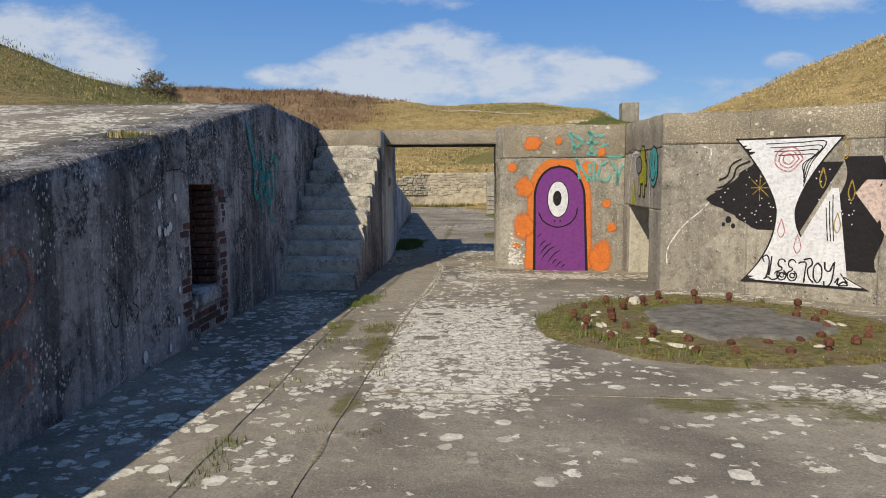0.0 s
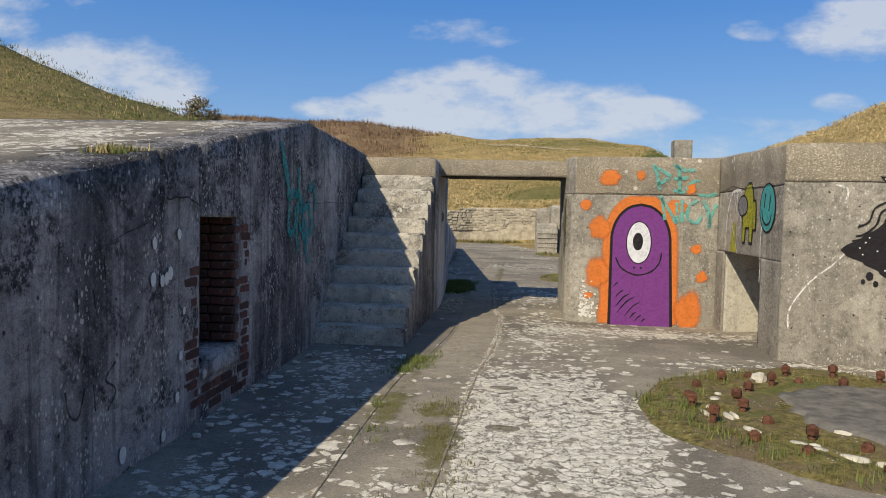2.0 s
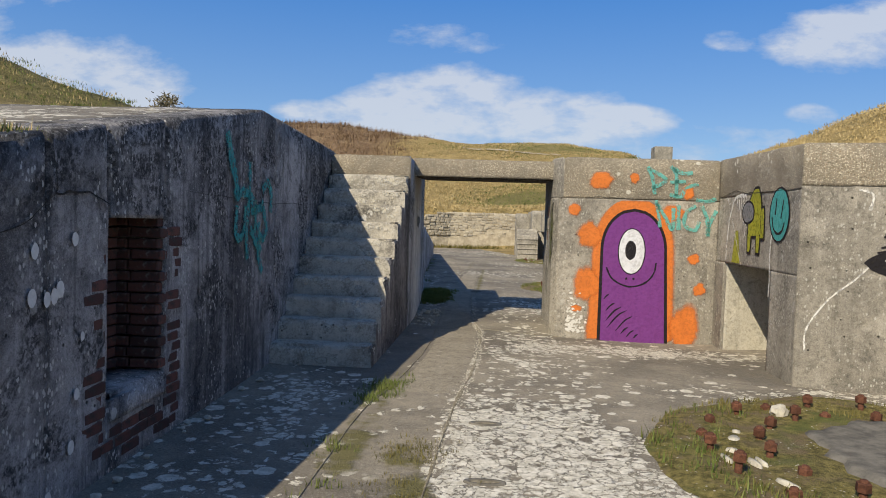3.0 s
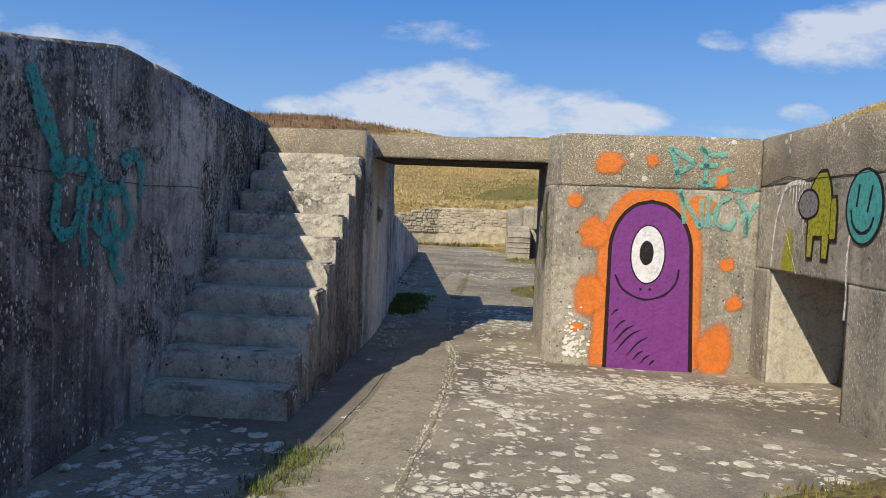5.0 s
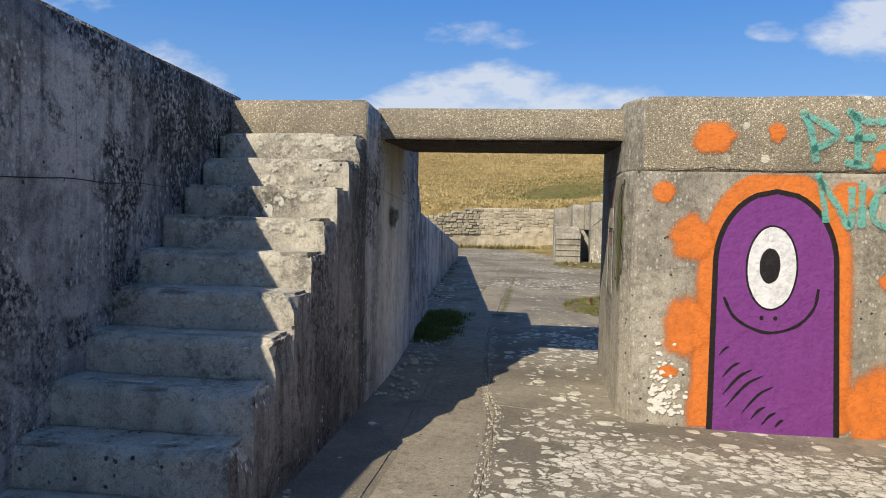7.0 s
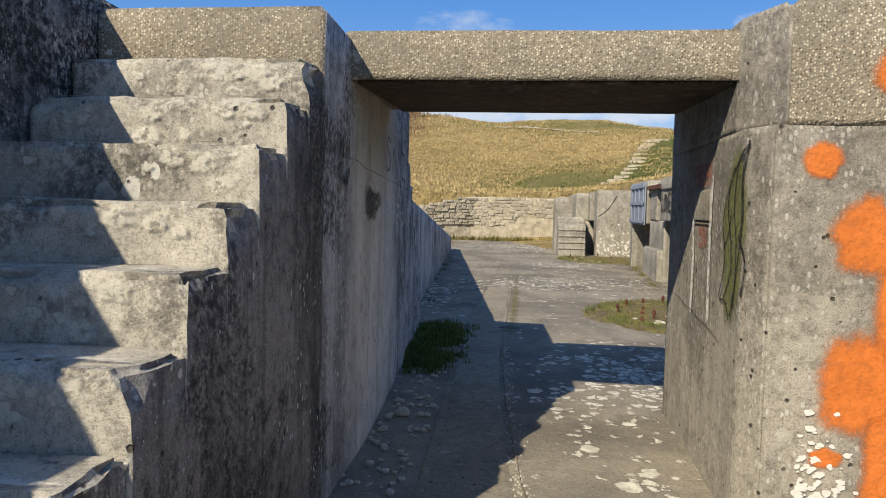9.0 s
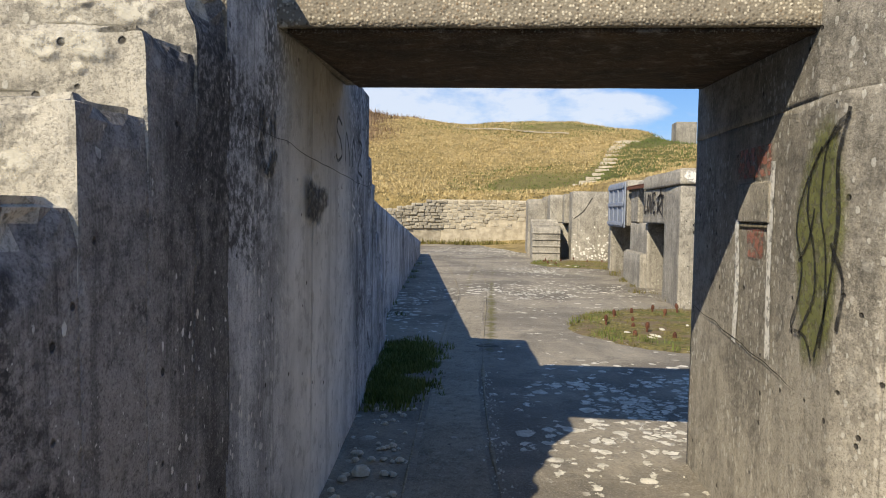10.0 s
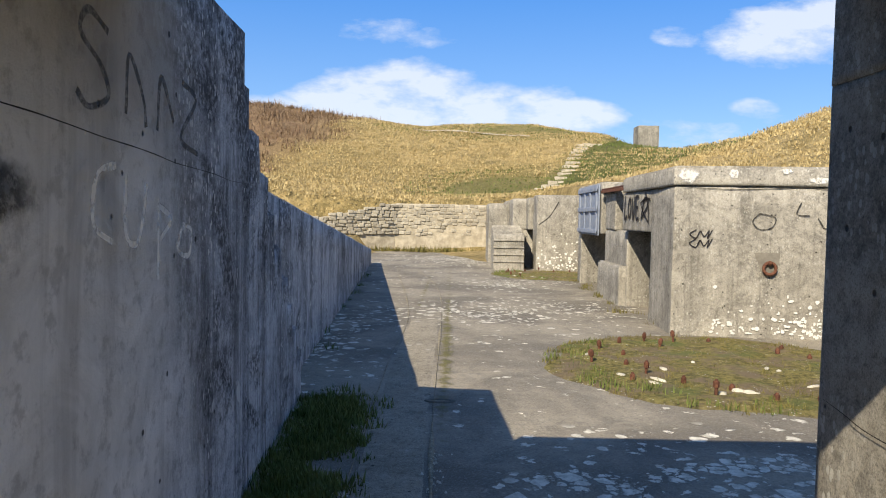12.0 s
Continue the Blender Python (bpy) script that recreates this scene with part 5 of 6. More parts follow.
def band(parent, name, P, v0, v1, left, right, material, lift, n=24, m=8):
    """A painted area between two edges that are functions of the height."""
    v, e, f = [], [], []
    for j in range(n + 1):
        t = v0 + (v1 - v0) * j / n
        a, c = left(t), right(t)
        for i in range(m + 1):
            v.append(P(a + (c - a) * i / m, t, lift))
            e.append(1.0 if 0 < i < m and 0 < j < n else 0.0)
    for j in range(n):
        for i in range(m):
            f.append((j * (m + 1) + i, j * (m + 1) + i + 1, (j + 1) * (m + 1) + i + 1, (j + 1) * (m + 1) + i))
    return edged(mesh_from(name, v, f, material, parent), e)

# the arched figure with one eye
fig = tagged(new("graffiti_figure"), "purple arched one-eyed figure sprayed with an orange halo", "graffiti")
def arch_half(t, w0, w1, z_sh, z_top):
    if t < z_sh:
        return w1 + (w0 - w1) * (z_sh - t) / (z_sh + 0.1)
    return w1 * math.sqrt(max(0.0, 1 - ((t - z_sh) / (z_top - z_sh)) ** 2))
mid_u = lambda t: 1.39 - 0.012 * (t - 0.9)
band(fig, "halo", PIER, -0.08, 1.9, lambda t: mid_u(t) - arch_half(t, 0.66, 0.59, 1.2, 1.93) - 0.02 * noise.noise((t * 5, 0, 0)) * (t < 1.5), lambda t: mid_u(t) + arch_half(t, 0.6, 0.58, 1.2, 1.93), ORANGE, 0.008, 40, 14)
blob(fig, "halo_patch", PIER, 2.1, 0.12, 0.23, 0.4, ORANGE, 0.0085, 0.22)
for u, v_, a, c in ((0.9, 2.15, 0.19, 0.14), (1.36, 2.2, 0.075, 0.09), (0.55, 1.74, 0.1, 0.1), (0.78, 1.39, 0.2, 0.2), (0.76, 0.7, 0.22, 0.27), (0.63, 0.36, 0.09, 0.06),
                    (2.21, 1.1, 0.1, 0.09), (2.3, 0.68, 0.1, 0.11), (2.09, 2.02, 0.1, 0.12), (1.9, 1.72, 0.18, 0.14)):
    blob(fig, "orange_spot", PIER, u, v_, a, c, ORANGE, 0.0165 if v_ > 1.85 else 0.0082, 0.18)
band(fig, "outline", PIER, -0.1, 1.775, lambda t: mid_u(t) - arch_half(t, 0.475, 0.455, 1.2, 1.775), lambda t: mid_u(t) + arch_half(t, 0.495, 0.455, 1.2, 1.775), BLACK, 0.0105, 60, 10)
band(fig, "body", PIER, -0.1, 1.735, lambda t: mid_u(t) - arch_half(t, 0.43, 0.415, 1.2, 1.735), lambda t: mid_u(t) + arch_half(t, 0.45, 0.415, 1.2, 1.735), PURPLE, 0.0125, 60, 10)
blob(fig, "eye_outline", PIER, 1.36, 1.18, 0.19, 0.325, BLACK, 0.0145, 0.01)
eye_ = blob(fig, "eye", PIER, 1.36, 1.18, 0.175, 0.31, WHITE, 0.0165, 0.01)
blob(eye_, "pupil", PIER, 1.345, 1.195, 0.075, 0.135, BLACK, 0.0185, 0.03)
stroke(fig, "smile", PIER, [(1.02, 0.95), (1.1, 0.8), (1.25, 0.71), (1.39, 0.69), (1.56, 0.75), (1.67, 0.88), (1.7, 1.03)], 0.013, BLACK, 0.015)
for u in (1.3, 1.4):
    blob(fig, "nostril", PIER, u, 0.8, 0.016, 0.018, BLACK, 0.015, 0.1, 10)
for u, v_, l in ((1.0, 0.5, 0.1), (1.03, 0.33, 0.17), (1.04, 0.2, 0.28), (1.06, 0.1, 0.36), (1.18, 0.06, 0.3), (1.25, 0.02, 0.14), (1.33, -0.02, 0.14), (1.43, -0.03, 0.08)):
    stroke(fig, "hatch_line", PIER, [(u, v_), (u + l * 0.4, v_ + l * 0.5), (u + l * 0.75, v_ + l * 0.72)], 0.012, BLACK, 0.015, 4, True)

tag1 = tagged(new("graffiti_tag"), "turquoise spray scrawl beside the painted figure", "graffiti")
for pts in ([(1.53, 2.36), (1.6, 2.2), (1.64, 1.98)], [(1.56, 2.33), (1.72, 2.24), (1.78, 2.17), (1.6, 2.06)], [(1.84, 2.37), (1.92, 2.26), (1.93, 1.96)], [(1.86, 2.35), (2.0, 2.28), (2.14, 2.29)], [(1.84, 2.15), (2.05, 2.17)],
            [(2.22, 2.14), (2.05, 2.07), (2.0, 1.96), (1.84, 1.98)], [(1.66, 1.9), (1.7, 1.72), (1.73, 1.53)], [(1.67, 1.86), (1.8, 1.66), (1.9, 1.5), (1.9, 1.8)], [(1.97, 1.84), (1.98, 1.5)], [(2.2, 1.84), (2.08, 1.74), (2.06, 1.57), (2.2, 1.5), (2.26, 1.62)],
            [(2.2, 1.92), (2.34, 1.9), (2.47, 1.94)], [(2.28, 1.84), (2.36, 1.66), (2.38, 1.42)], [(2.48, 1.78), (2.4, 1.6), (2.37, 1.44)]):
    stroke(tag1, "sprayed_line", PIER, pts, 0.038, TEAL, 0.018)

# lichen crusts on the stairs
sl = tagged(new("stair_lichen"), "pale crusts of lichen on the stair risers and edges", "lichen")
for i in range(10):
    y, z = ST0 + i * RUN, (i + 1) * RISE
    riser = plane((0, y, 0), (1, 0, 0), (0, -1, 0))
    for _ in range(9):
        u = rnd.choice((rnd.uniform(STX0 + 0.1, STX1 - 0.12), STX1 - 0.14 - abs(rnd.gauss(0, 0.2))))
        r = rnd.uniform(0.015, 0.06)
        blob(sl, "crust", riser, max(u, STX0 + 0.12), z - 0.045 - rnd.random() ** 2 * 0.13, r * 1.2, min(r * 0.9, 0.045), CRUST, 0.011 + 0.0002 * _, 0.35, 24)
    tread = lambda u, v_, lift, y=y, z=z: Vector((u, y + v_, z + lift))
    for _ in range(4):
        u = rnd.uniform(STX0 + 0.15, STX1 - 0.12)
        blob(sl, "crust", tread, u, rnd.uniform(0.06, 0.1), rnd.uniform(0.04, 0.12), rnd.uniform(0.015, 0.035), CRUST, 0.011 + 0.0002 * _, 0.35, 24)

# side wall of the recess
cr = tagged(new("graffiti_blob"), "yellow-green sprayed rounded shape with a grey disc", "graffiti")
for grow, mat, lift in ((0.03, BLACK, 0.008), (0.0, LIME, 0.0105)):
    nm = "outline" if grow else "body"
    dome = lambda t: 0.2 * max(0.0, (t - 1.78) / 0.24) ** 2
    band(cr, nm, RECESS, 1.46 - grow, 2.01 + grow, lambda t: 1.3 - grow + dome(t), lambda t: 1.74 + grow - 0.6 * dome(t), mat, lift)
    for a, b_ in ((1.3, 1.42), (1.6, 1.73)):
        band(cr, nm + "_leg", RECESS, 1.27 - grow, 1.47, lambda t: a - grow + 0.05 * (1.47 - t), lambda t: b_ + grow - 0.12 * (1.47 - t), mat, lift + 0.0004)
    band(cr, nm + "_pack", RECESS, 1.44 - grow, 1.78 + grow, lambda t: 1.745, lambda t: 1.85 + grow - 0.25 * max(0.0, t - 1.68), mat, lift + 0.0008)
blob(cr, "disc_outline", RECESS, 1.3, 1.74, 0.23, 0.145, BLACK, 0.0135, 0.04)
blob(cr, "disc", RECESS, 1.3, 1.74, 0.2, 0.12, GREYP, 0.0155, 0.04)
cone = tagged(new("graffiti_cone"), "faded yellow-green sprayed cone shape", "graffiti")
band(cone, "patch", RECESS, 1.11, 1.52, lambda t: 0.7 + 0.3 * (t - 1.11), lambda t: 1.05 - 0.3 * (t - 1.11), LIME, 0.008)
sm = tagged(new("graffiti_smile"), "turquoise painted oval smiling face", "graffiti")
blob(sm, "outline", RECESS, 2.3, 1.7, 0.3, 0.3, BLACK, 0.008, 0.02)
blob(sm, "face", RECESS, 2.3, 1.7, 0.265, 0.278, SMILE, 0.0105, 0.02)
stroke(sm, "eye", RECESS, [(2.22, 1.88), (2.19, 1.7)], 0.016, BLACK, 0.013)
stroke(sm, "eye", RECESS, [(2.42, 1.86), (2.36, 1.66)], 0.016, BLACK, 0.013)
stroke(sm, "mouth", RECESS, [(2.1, 1.68), (2.15, 1.56), (2.27, 1.5), (2.4, 1.53), (2.46, 1.62)], 0.016, BLACK, 0.013)
run = tagged(new("lime_streak"), "white lime run down from the crack", "stain")
stroke(run, "run", RECESS, [(1.2, 1.94), (0.92, 1.95), (0.72, 1.9), (0.56, 1.68), (0.48, 1.4), (0.46, 1.12)], 0.034, CHALKY, 0.007)
stroke(run, "run", RECESS, [(0.42, 1.96), (0.5, 1.86), (0.58, 1.87)], 0.014, CHALKY, 0.0075)
stroke(run, "run", RECESS, [(0.68, 1.66), (0.86, 1.42), (1.1, 1.1)], 0.01, CHALKY, 0.0125)
for u, l in ((0.84, 0.12), (0.92, 0.2), (0.99, 0.3), (1.06, 0.22), (1.12, 0.36), (1.18, 0.5)):
    stroke(run, "run", RECESS, [(u, 1.95), (u + 0.01, 1.95 - l * 0.5), (u, 1.95 - l)], 0.024, CHALKY, 0.008, taper=True)
stroke(run, "run", RECESS, [(2.1, 1.5), (2.07, 1.3), (2.09, 1.0), (2.08, 0.8)], 0.022, CHALKY, 0.007)

lime2 = tagged(new("lime_streak"), "white lime line across the parapet wall", "stain")
stroke(lime2, "run", PITW, [(0.62, 1.22), (0.5, 1.08), (0.32, 0.92), (0.2, 0.76), (0.12, 0.62), (0.09, 0.5), (0.1, 0.36)], 0.013, CHALKY, 0.0075)
stroke(lime2, "run", PITW, [(0.5, 1.95), (0.62, 1.9), (0.6, 1.75)], 0.016, CHALKY, 0.0075)

# mural of the gun pit
mur = tagged(new("graffiti_mural"), "white hourglass shape with black starry shapes painted on the parapet", "graffiti")
def hg(t, a0, a1, a2):
    if t > 1.1:
        q = (t - 1.1) / 0.92
        return a1 + (a0 - a1) * q ** 1.5
    q = (1.1 - t) / 0.9
    return a1 + (a2 - a1) * q ** 2.2
hl, hr = (lambda t: hg(t, 0.95, 1.46, 1.08)), (lambda t: hg(t, 2.17, 1.67, 2.46))
EDGE_L = [(0.84, 1.26), (0.9, 1.12), (1.02, 0.95), (1.12, 0.8), (1.19, 0.63), (1.25, 0.58), (1.31, 0.62), (1.38, 0.78), (1.56, 0.97), (1.75, 1.17)]
def black_l(s):
    return lambda t: table(EDGE_L, t) + 0.03 * noise.noise((t * 14, s, 0))
band(mur, "black_shape", PITW, 0.86, 1.76, black_l(1), lambda t: 1.5, BLACK, 0.008, 30)
band(mur, "black_shape", PITW, 0.78, 1.72, lambda t: 1.62, lambda t: 2.2 - 0.5 * ((1.72 - t) / 0.94), BLACK, 0.008, 30)
band(mur, "black_shape", PITW, 0.4, 1.78, lambda t: 2.14 + 0.1 * math.sin(t * 5), lambda t: 2.62 + 0.05 * math.sin(t * 9), BLACK, 0.0085, 30)
band(mur, "outline", PITW, 0.17, 2.04, lambda t: hl(t) - 0.022, lambda t: hr(t) + 0.022, BLACK, 0.0105, 40)
band(mur, "hourglass", PITW, 0.2, 2.015, hl, hr, WHITE, 0.0125, 40)
band(mur, "white_spike", PITW, 0.32, 1.4, lambda t: 1.66 + 0.42 * ((t - 0.6) / 0.8 if t > 0.6 else 0), lambda t: 2.16 + 0.12 * (1.4 - t), WHITE, 0.0115, 24)
band(mur, "pale_square", PITW, 0.75, 1.5, lambda t: 2.34 + abs(t - 1.34) * 0.7, lambda t: 2.8, PALEPINK, 0.0115, 24)
for k in range(4):
    stroke(mur, "inner_line", PITW, [(1.3 + 0.05 * k, 1.96 - 0.05 * k), (1.7, 1.965 - 0.05 * k), (2.0 - 0.04 * k, 1.96 - 0.05 * k), (1.84 - 0.03 * k, 1.7), (1.76, 1.42 + 0.05 * k)], 0.007, BLACK, 0.0145)
for r in (0.07, 0.12, 0.17):
    stroke(mur, "pink_spiral", PITW, [(1.58 + r * math.cos(a), 1.76 + r * math.sin(a) * 0.9) for a in (0, 1.2, 2.4, 3.6, 4.8)], 0.011, PINK, 0.0147, closed=True)
for u, v_ in ((1.52, 0.85), (1.72, 0.66)):
    stroke(mur, "pink_drop", PITW, [(u, v_ + 0.16), (u - 0.04, v_), (u, v_ - 0.08), (u + 0.04, v_)], 0.008, PINK, 0.0147, closed=True)
for u, v_ in ((1.98, 1.5), (2.22, 1.85), (2.3, 1.35), (2.16, 0.95)):
    stroke(mur, "ochre_drop", PITW, [(u, v_ + 0.15), (u - 0.035, v_), (u, v_ - 0.1), (u + 0.035, v_)], 0.008, GOLD, 0.0147, closed=True)
for k in range(3):
    stroke(mur, "inner_line", PITW, [(2.1 - 0.035 * k, 1.32 - 0.08 * k), (2.11 - 0.035 * k, 1.0), (2.13 - 0.035 * k, 0.75)], 0.007, BLACK, 0.0147)
for a in range(4):
    c, s = math.cos(a * 0.785) * 0.17, math.sin(a * 0.785) * 0.17
    stroke(mur, "gold_star", PITW, [(1.24 - c, 1.4 - s), (1.24, 1.4), (1.24 + c, 1.4 + s)], 0.006, GOLD, 0.0105)
for _ in range(60):
    t = rnd.uniform(0.95, 1.65)
    u = rnd.uniform(0.72 + 0.6 * abs(t - 1.24), 1.42) if rnd.random() < 0.5 else rnd.uniform(1.8, 2.6)
    blob(mur, "star_fleck", PITW, u, t, 0.009, 0.009, STAR, 0.0102, 0, 6)
for pts in ([(0.73, 1.5), (0.83, 1.56), (0.88, 1.7), (1.0, 1.78)], [(0.71, 1.4), (0.8, 1.43), (0.9, 1.53), (0.95, 1.67), (1.11, 1.75)], [(0.68, 1.35), (0.78, 1.38), (0.88, 1.44)]):
    stroke(mur, "wavy_line", PITW, pts, 0.012, BLACK, 0.009)
for u, v_, r in ((0.86, 0.98, 0.035), (0.92, 0.9, 0.025), (0.8, 0.92, 0.02)):
    blob(mur, "black_drop", PITW, u, v_, r, r * 1.3, BLACK, 0.008, 0.1, 14)

def curl(u, v_, r, a0, a1, sq=1.0):
    return [(u + r * math.cos(a0 + (a1 - a0) * i / 6), v_ + r * sq * math.sin(a0 + (a1 - a0) * i / 6)) for i in range(7)]
for pts in ([(1.33, 0.44), (1.31, 0.5), (1.36, 0.53), (1.39, 0.46), (1.38, 0.32), (1.35, 0.24), (1.33, 0.22), (1.38, 0.25), (1.43, 0.22), (1.49, 0.24), (1.52, 0.3), (1.49, 0.33), (1.46, 0.3)],
            [(1.42, 0.52), (1.41, 0.4), (1.39, 0.27)],
            curl(1.545, 0.44, 0.045, 0.3, 4.7, 1.2) + curl(1.545, 0.29, 0.055, 1.6, 7.4, 1.2), curl(1.55, 0.29, 0.03, 0.0, 6.0),
            curl(1.67, 0.44, 0.045, 0.3, 4.7, 1.2) + curl(1.67, 0.29, 0.055, 1.6, 7.4, 1.2), curl(1.675, 0.29, 0.03, 0.0, 6.0),
            [(1.74, 0.45), (1.78, 0.47), (1.83, 0.46), (1.82, 0.34), (1.81, 0.21)], [(1.8, 0.5), (1.88, 0.52), (1.9, 0.45), (1.85, 0.38), (1.87, 0.28), (1.92, 0.22)],
            curl(1.965, 0.35, 0.05, 1.6, 7.9, 2.5), [(2.04, 0.49), (2.05, 0.4), (2.1, 0.38), (2.14, 0.48)], [(2.15, 0.5), (2.14, 0.35), (2.11, 0.22), (2.05, 0.19), (2.04, 0.25)],
            [(2.16, 0.24), (2.2, 0.3), (2.19, 0.22), (2.26, 0.26), (2.3, 0.22), (2.2, 0.21)], [(2.22, 0.36), (2.26, 0.3), (2.3, 0.25)]):
    stroke(mur, "lettering", PITW, pts, 0.011, BLACK, 0.0147)

# left wall
lt = tagged(new("graffiti_scrawl"), "faded turquoise scrawl on the dark wall", "graffiti")
for pts, w in (([(8.45, 2.2), (8.57, 1.98), (8.68, 1.82), (8.72, 1.64)], 0.075), ([(8.7, 1.66), (8.86, 1.72), (9.02, 1.71), (9.18, 1.64)], 0.055), ([(9.04, 2.0), (9.06, 1.8), (9.02, 1.55), (8.98, 1.36), (9.02, 1.12)], 0.05),
               ([(8.72, 1.6), (8.7, 1.36), (8.84, 1.32), (8.93, 1.42), (8.95, 1.6)], 0.05), ([(9.22, 1.66), (9.24, 1.45), (9.18, 1.34), (9.08, 1.4)], 0.05), ([(9.44, 1.76), (9.61, 1.84), (9.73, 1.73), (9.72, 1.55)], 0.055),
               ([(9.42, 1.66), (9.52, 1.53), (9.59, 1.39), (9.52, 1.3), (9.38, 1.32), (9.32, 1.45)], 0.055), ([(9.31, 1.22), (9.37, 1.1), (9.48, 0.97)], 0.055), ([(9.2, 1.3), (9.34, 1.24), (9.42, 1.16)], 0.06), ([(9.1, 1.55), (9.3, 1.58), (9.5, 1.6)], 0.05)):
    stroke(lt, "sprayed_line", LEFT, pts, w * 1.25, DARKTEAL, 0.016)
lr = tagged(new("graffiti_scrawl"), "faded red scrawl on the dark wall", "graffiti")
for pts in ([(3.7, 1.05), (3.95, 1.12), (4.05, 0.9), (3.9, 0.75), (3.65, 0.7)], [(3.6, 0.4), (3.9, 0.55), (4.0, 0.35), (3.85, 0.25)], [(3.5, 1.3), (3.8, 1.3)]):
    stroke(lr, "sprayed_line", LEFT, pts, 0.035, REDP, 0.016)
ld = tagged(new("graffiti_scrawl"), "black scribbled letters on the dark wall", "graffiti")
for pts in ([(4.95, 0.62), (4.98, 0.5), (5.06, 0.46), (5.12, 0.6)], [(5.2, 0.6), (5.22, 0.45)], [(5.42, 0.68), (5.32, 0.6), (5.42, 0.52), (5.34, 0.42)], [(5.2, 1.1), (5.22, 1.0)], [(5.05, 1.12), (5.06, 1.0)], [(5.3, 1.28), (5.32, 1.14)]):
    stroke(ld, "sprayed_line", LEFT, pts, 0.011, SMOKE, 0.016)
dots = tagged(new("paint_dots"), "white paint dots on the dark wall", "paint")
for u, v_, r in ((5.86, 1.1, 0.035), (5.88, 1.32, 0.03), (5.98, 1.08, 0.03), (6.04, 1.09, 0.032), (6.09, 1.12, 0.035), (6.22, 1.37, 0.03), (6.25, 0.55, 0.025), (6.2, 0.28, 0.03), (6.0, 0.08, 0.03), (6.3, 0.85, 0.02), (5.5, 0.12, 0.04)):
    blob(dots, "dot", LEFT, u, v_, r, r * 1.3, FLECK, 0.016, 0.08, 14)

# passage wall
pf = tagged(new("graffiti_smile"), "faint black sprayed eyes and smile on the passage wall", "graffiti")
stroke(pf, "eye", PASS, [(0.33, 1.84), (0.34, 1.72)], 0.027, SMOKE, 0.014, taper=True)
stroke(pf, "eye", PASS, [(0.47, 1.84), (0.47, 1.72)], 0.027, SMOKE, 0.014, taper=True)
stroke(pf, "mouth", PASS, [(0.3, 1.7), (0.35, 1.62), (0.42, 1.6), (0.49, 1.68)], 0.027, SMOKE, 0.014)
pb = tagged(new("spray_blot"), "black sprayed blot on the passage wall", "graffiti")
blob(pb, "blot", PASS, 1.15, 1.49, 0.24, 0.11, SMOKE, 0.014, 0.35)
ps = tagged(new("graffiti_word"), "black sprayed scrawl beginning with an S", "graffiti")
for pts in ([(1.74, 1.93), (1.64, 1.96), (1.6, 1.9), (1.7, 1.84), (1.74, 1.77), (1.64, 1.73), (1.58, 1.76)], [(1.84, 1.74), (1.86, 1.9), (1.95, 1.8), (1.97, 1.72)], [(2.05, 1.72), (2.08, 1.88), (2.18, 1.76)], [(2.25, 1.9), (2.38, 1.86), (2.24, 1.72), (2.4, 1.68)]):
    stroke(ps, "sprayed_line", PASS, pts, 0.014, SMOKE, 0.014)
pc = tagged(new("graffiti_word"), "white sprayed scrawl of rounded letters", "graffiti")
for pts in ([(1.78, 1.6), (1.68, 1.57), (1.66, 1.45), (1.76, 1.4)], [(1.84, 1.58), (1.84, 1.42), (1.92, 1.4), (1.98, 1.56)], [(2.06, 1.52), (2.06, 1.28)], [(2.06, 1.5), (2.16, 1.46), (2.08, 1.4)], [(2.26, 1.44), (2.22, 1.36), (2.32, 1.34), (2.34, 1.42), (2.26, 1.44)]):
    stroke(pc, "sprayed_line", PASS, pts, 0.014, CHALKY, 0.014)

# right jamb: painted socket, runs, olive scrawl
box_j = tagged(new("wall_socket_block"), "concrete socket block with a slot and faded red paint", "socket")
slab_part("block", box(0.255, 0.275, 13.62, 14.0, 1.44, 1.62), CONC, box_j)
slab_part("slot", box(0.262, 0.272, 13.62, 14.0, 1.415, 1.438), FILLER, box_j)
red = tagged(new("red_paint_patch"), "faded red paint patches round the socket block", "paint")
band(red, "patch", JAMB, 1.64, 1.78, lambda t: 0.74, lambda t: 1.2, REDP, 0.009)
band(red, "patch", JAMB, 1.28, 1.41, lambda t: 0.9 + 0.2 * (1.41 - t), lambda t: 1.13, REDP, 0.009)
jr = tagged(new("white_runs"), "white paint runs on the passage jamb", "paint")
stroke(jr, "run", JAMB, [(0.77, 1.45), (0.8, 1.15), (0.78, 0.86)], 0.045, CHALKY, 0.009)
stroke(jr, "run", JAMB, [(1.2, 1.7), (1.19, 1.3), (1.21, 0.86)], 0.04, CHALKY, 0.009)
jo = tagged(new("graffiti_scrawl"), "black wavy lines over an olive sprayed patch", "graffiti")
blob(jo, "patch", JAMBC, 1.64, 1.4, 0.2, 0.5, OLIVE, 0.0085, 0.15)
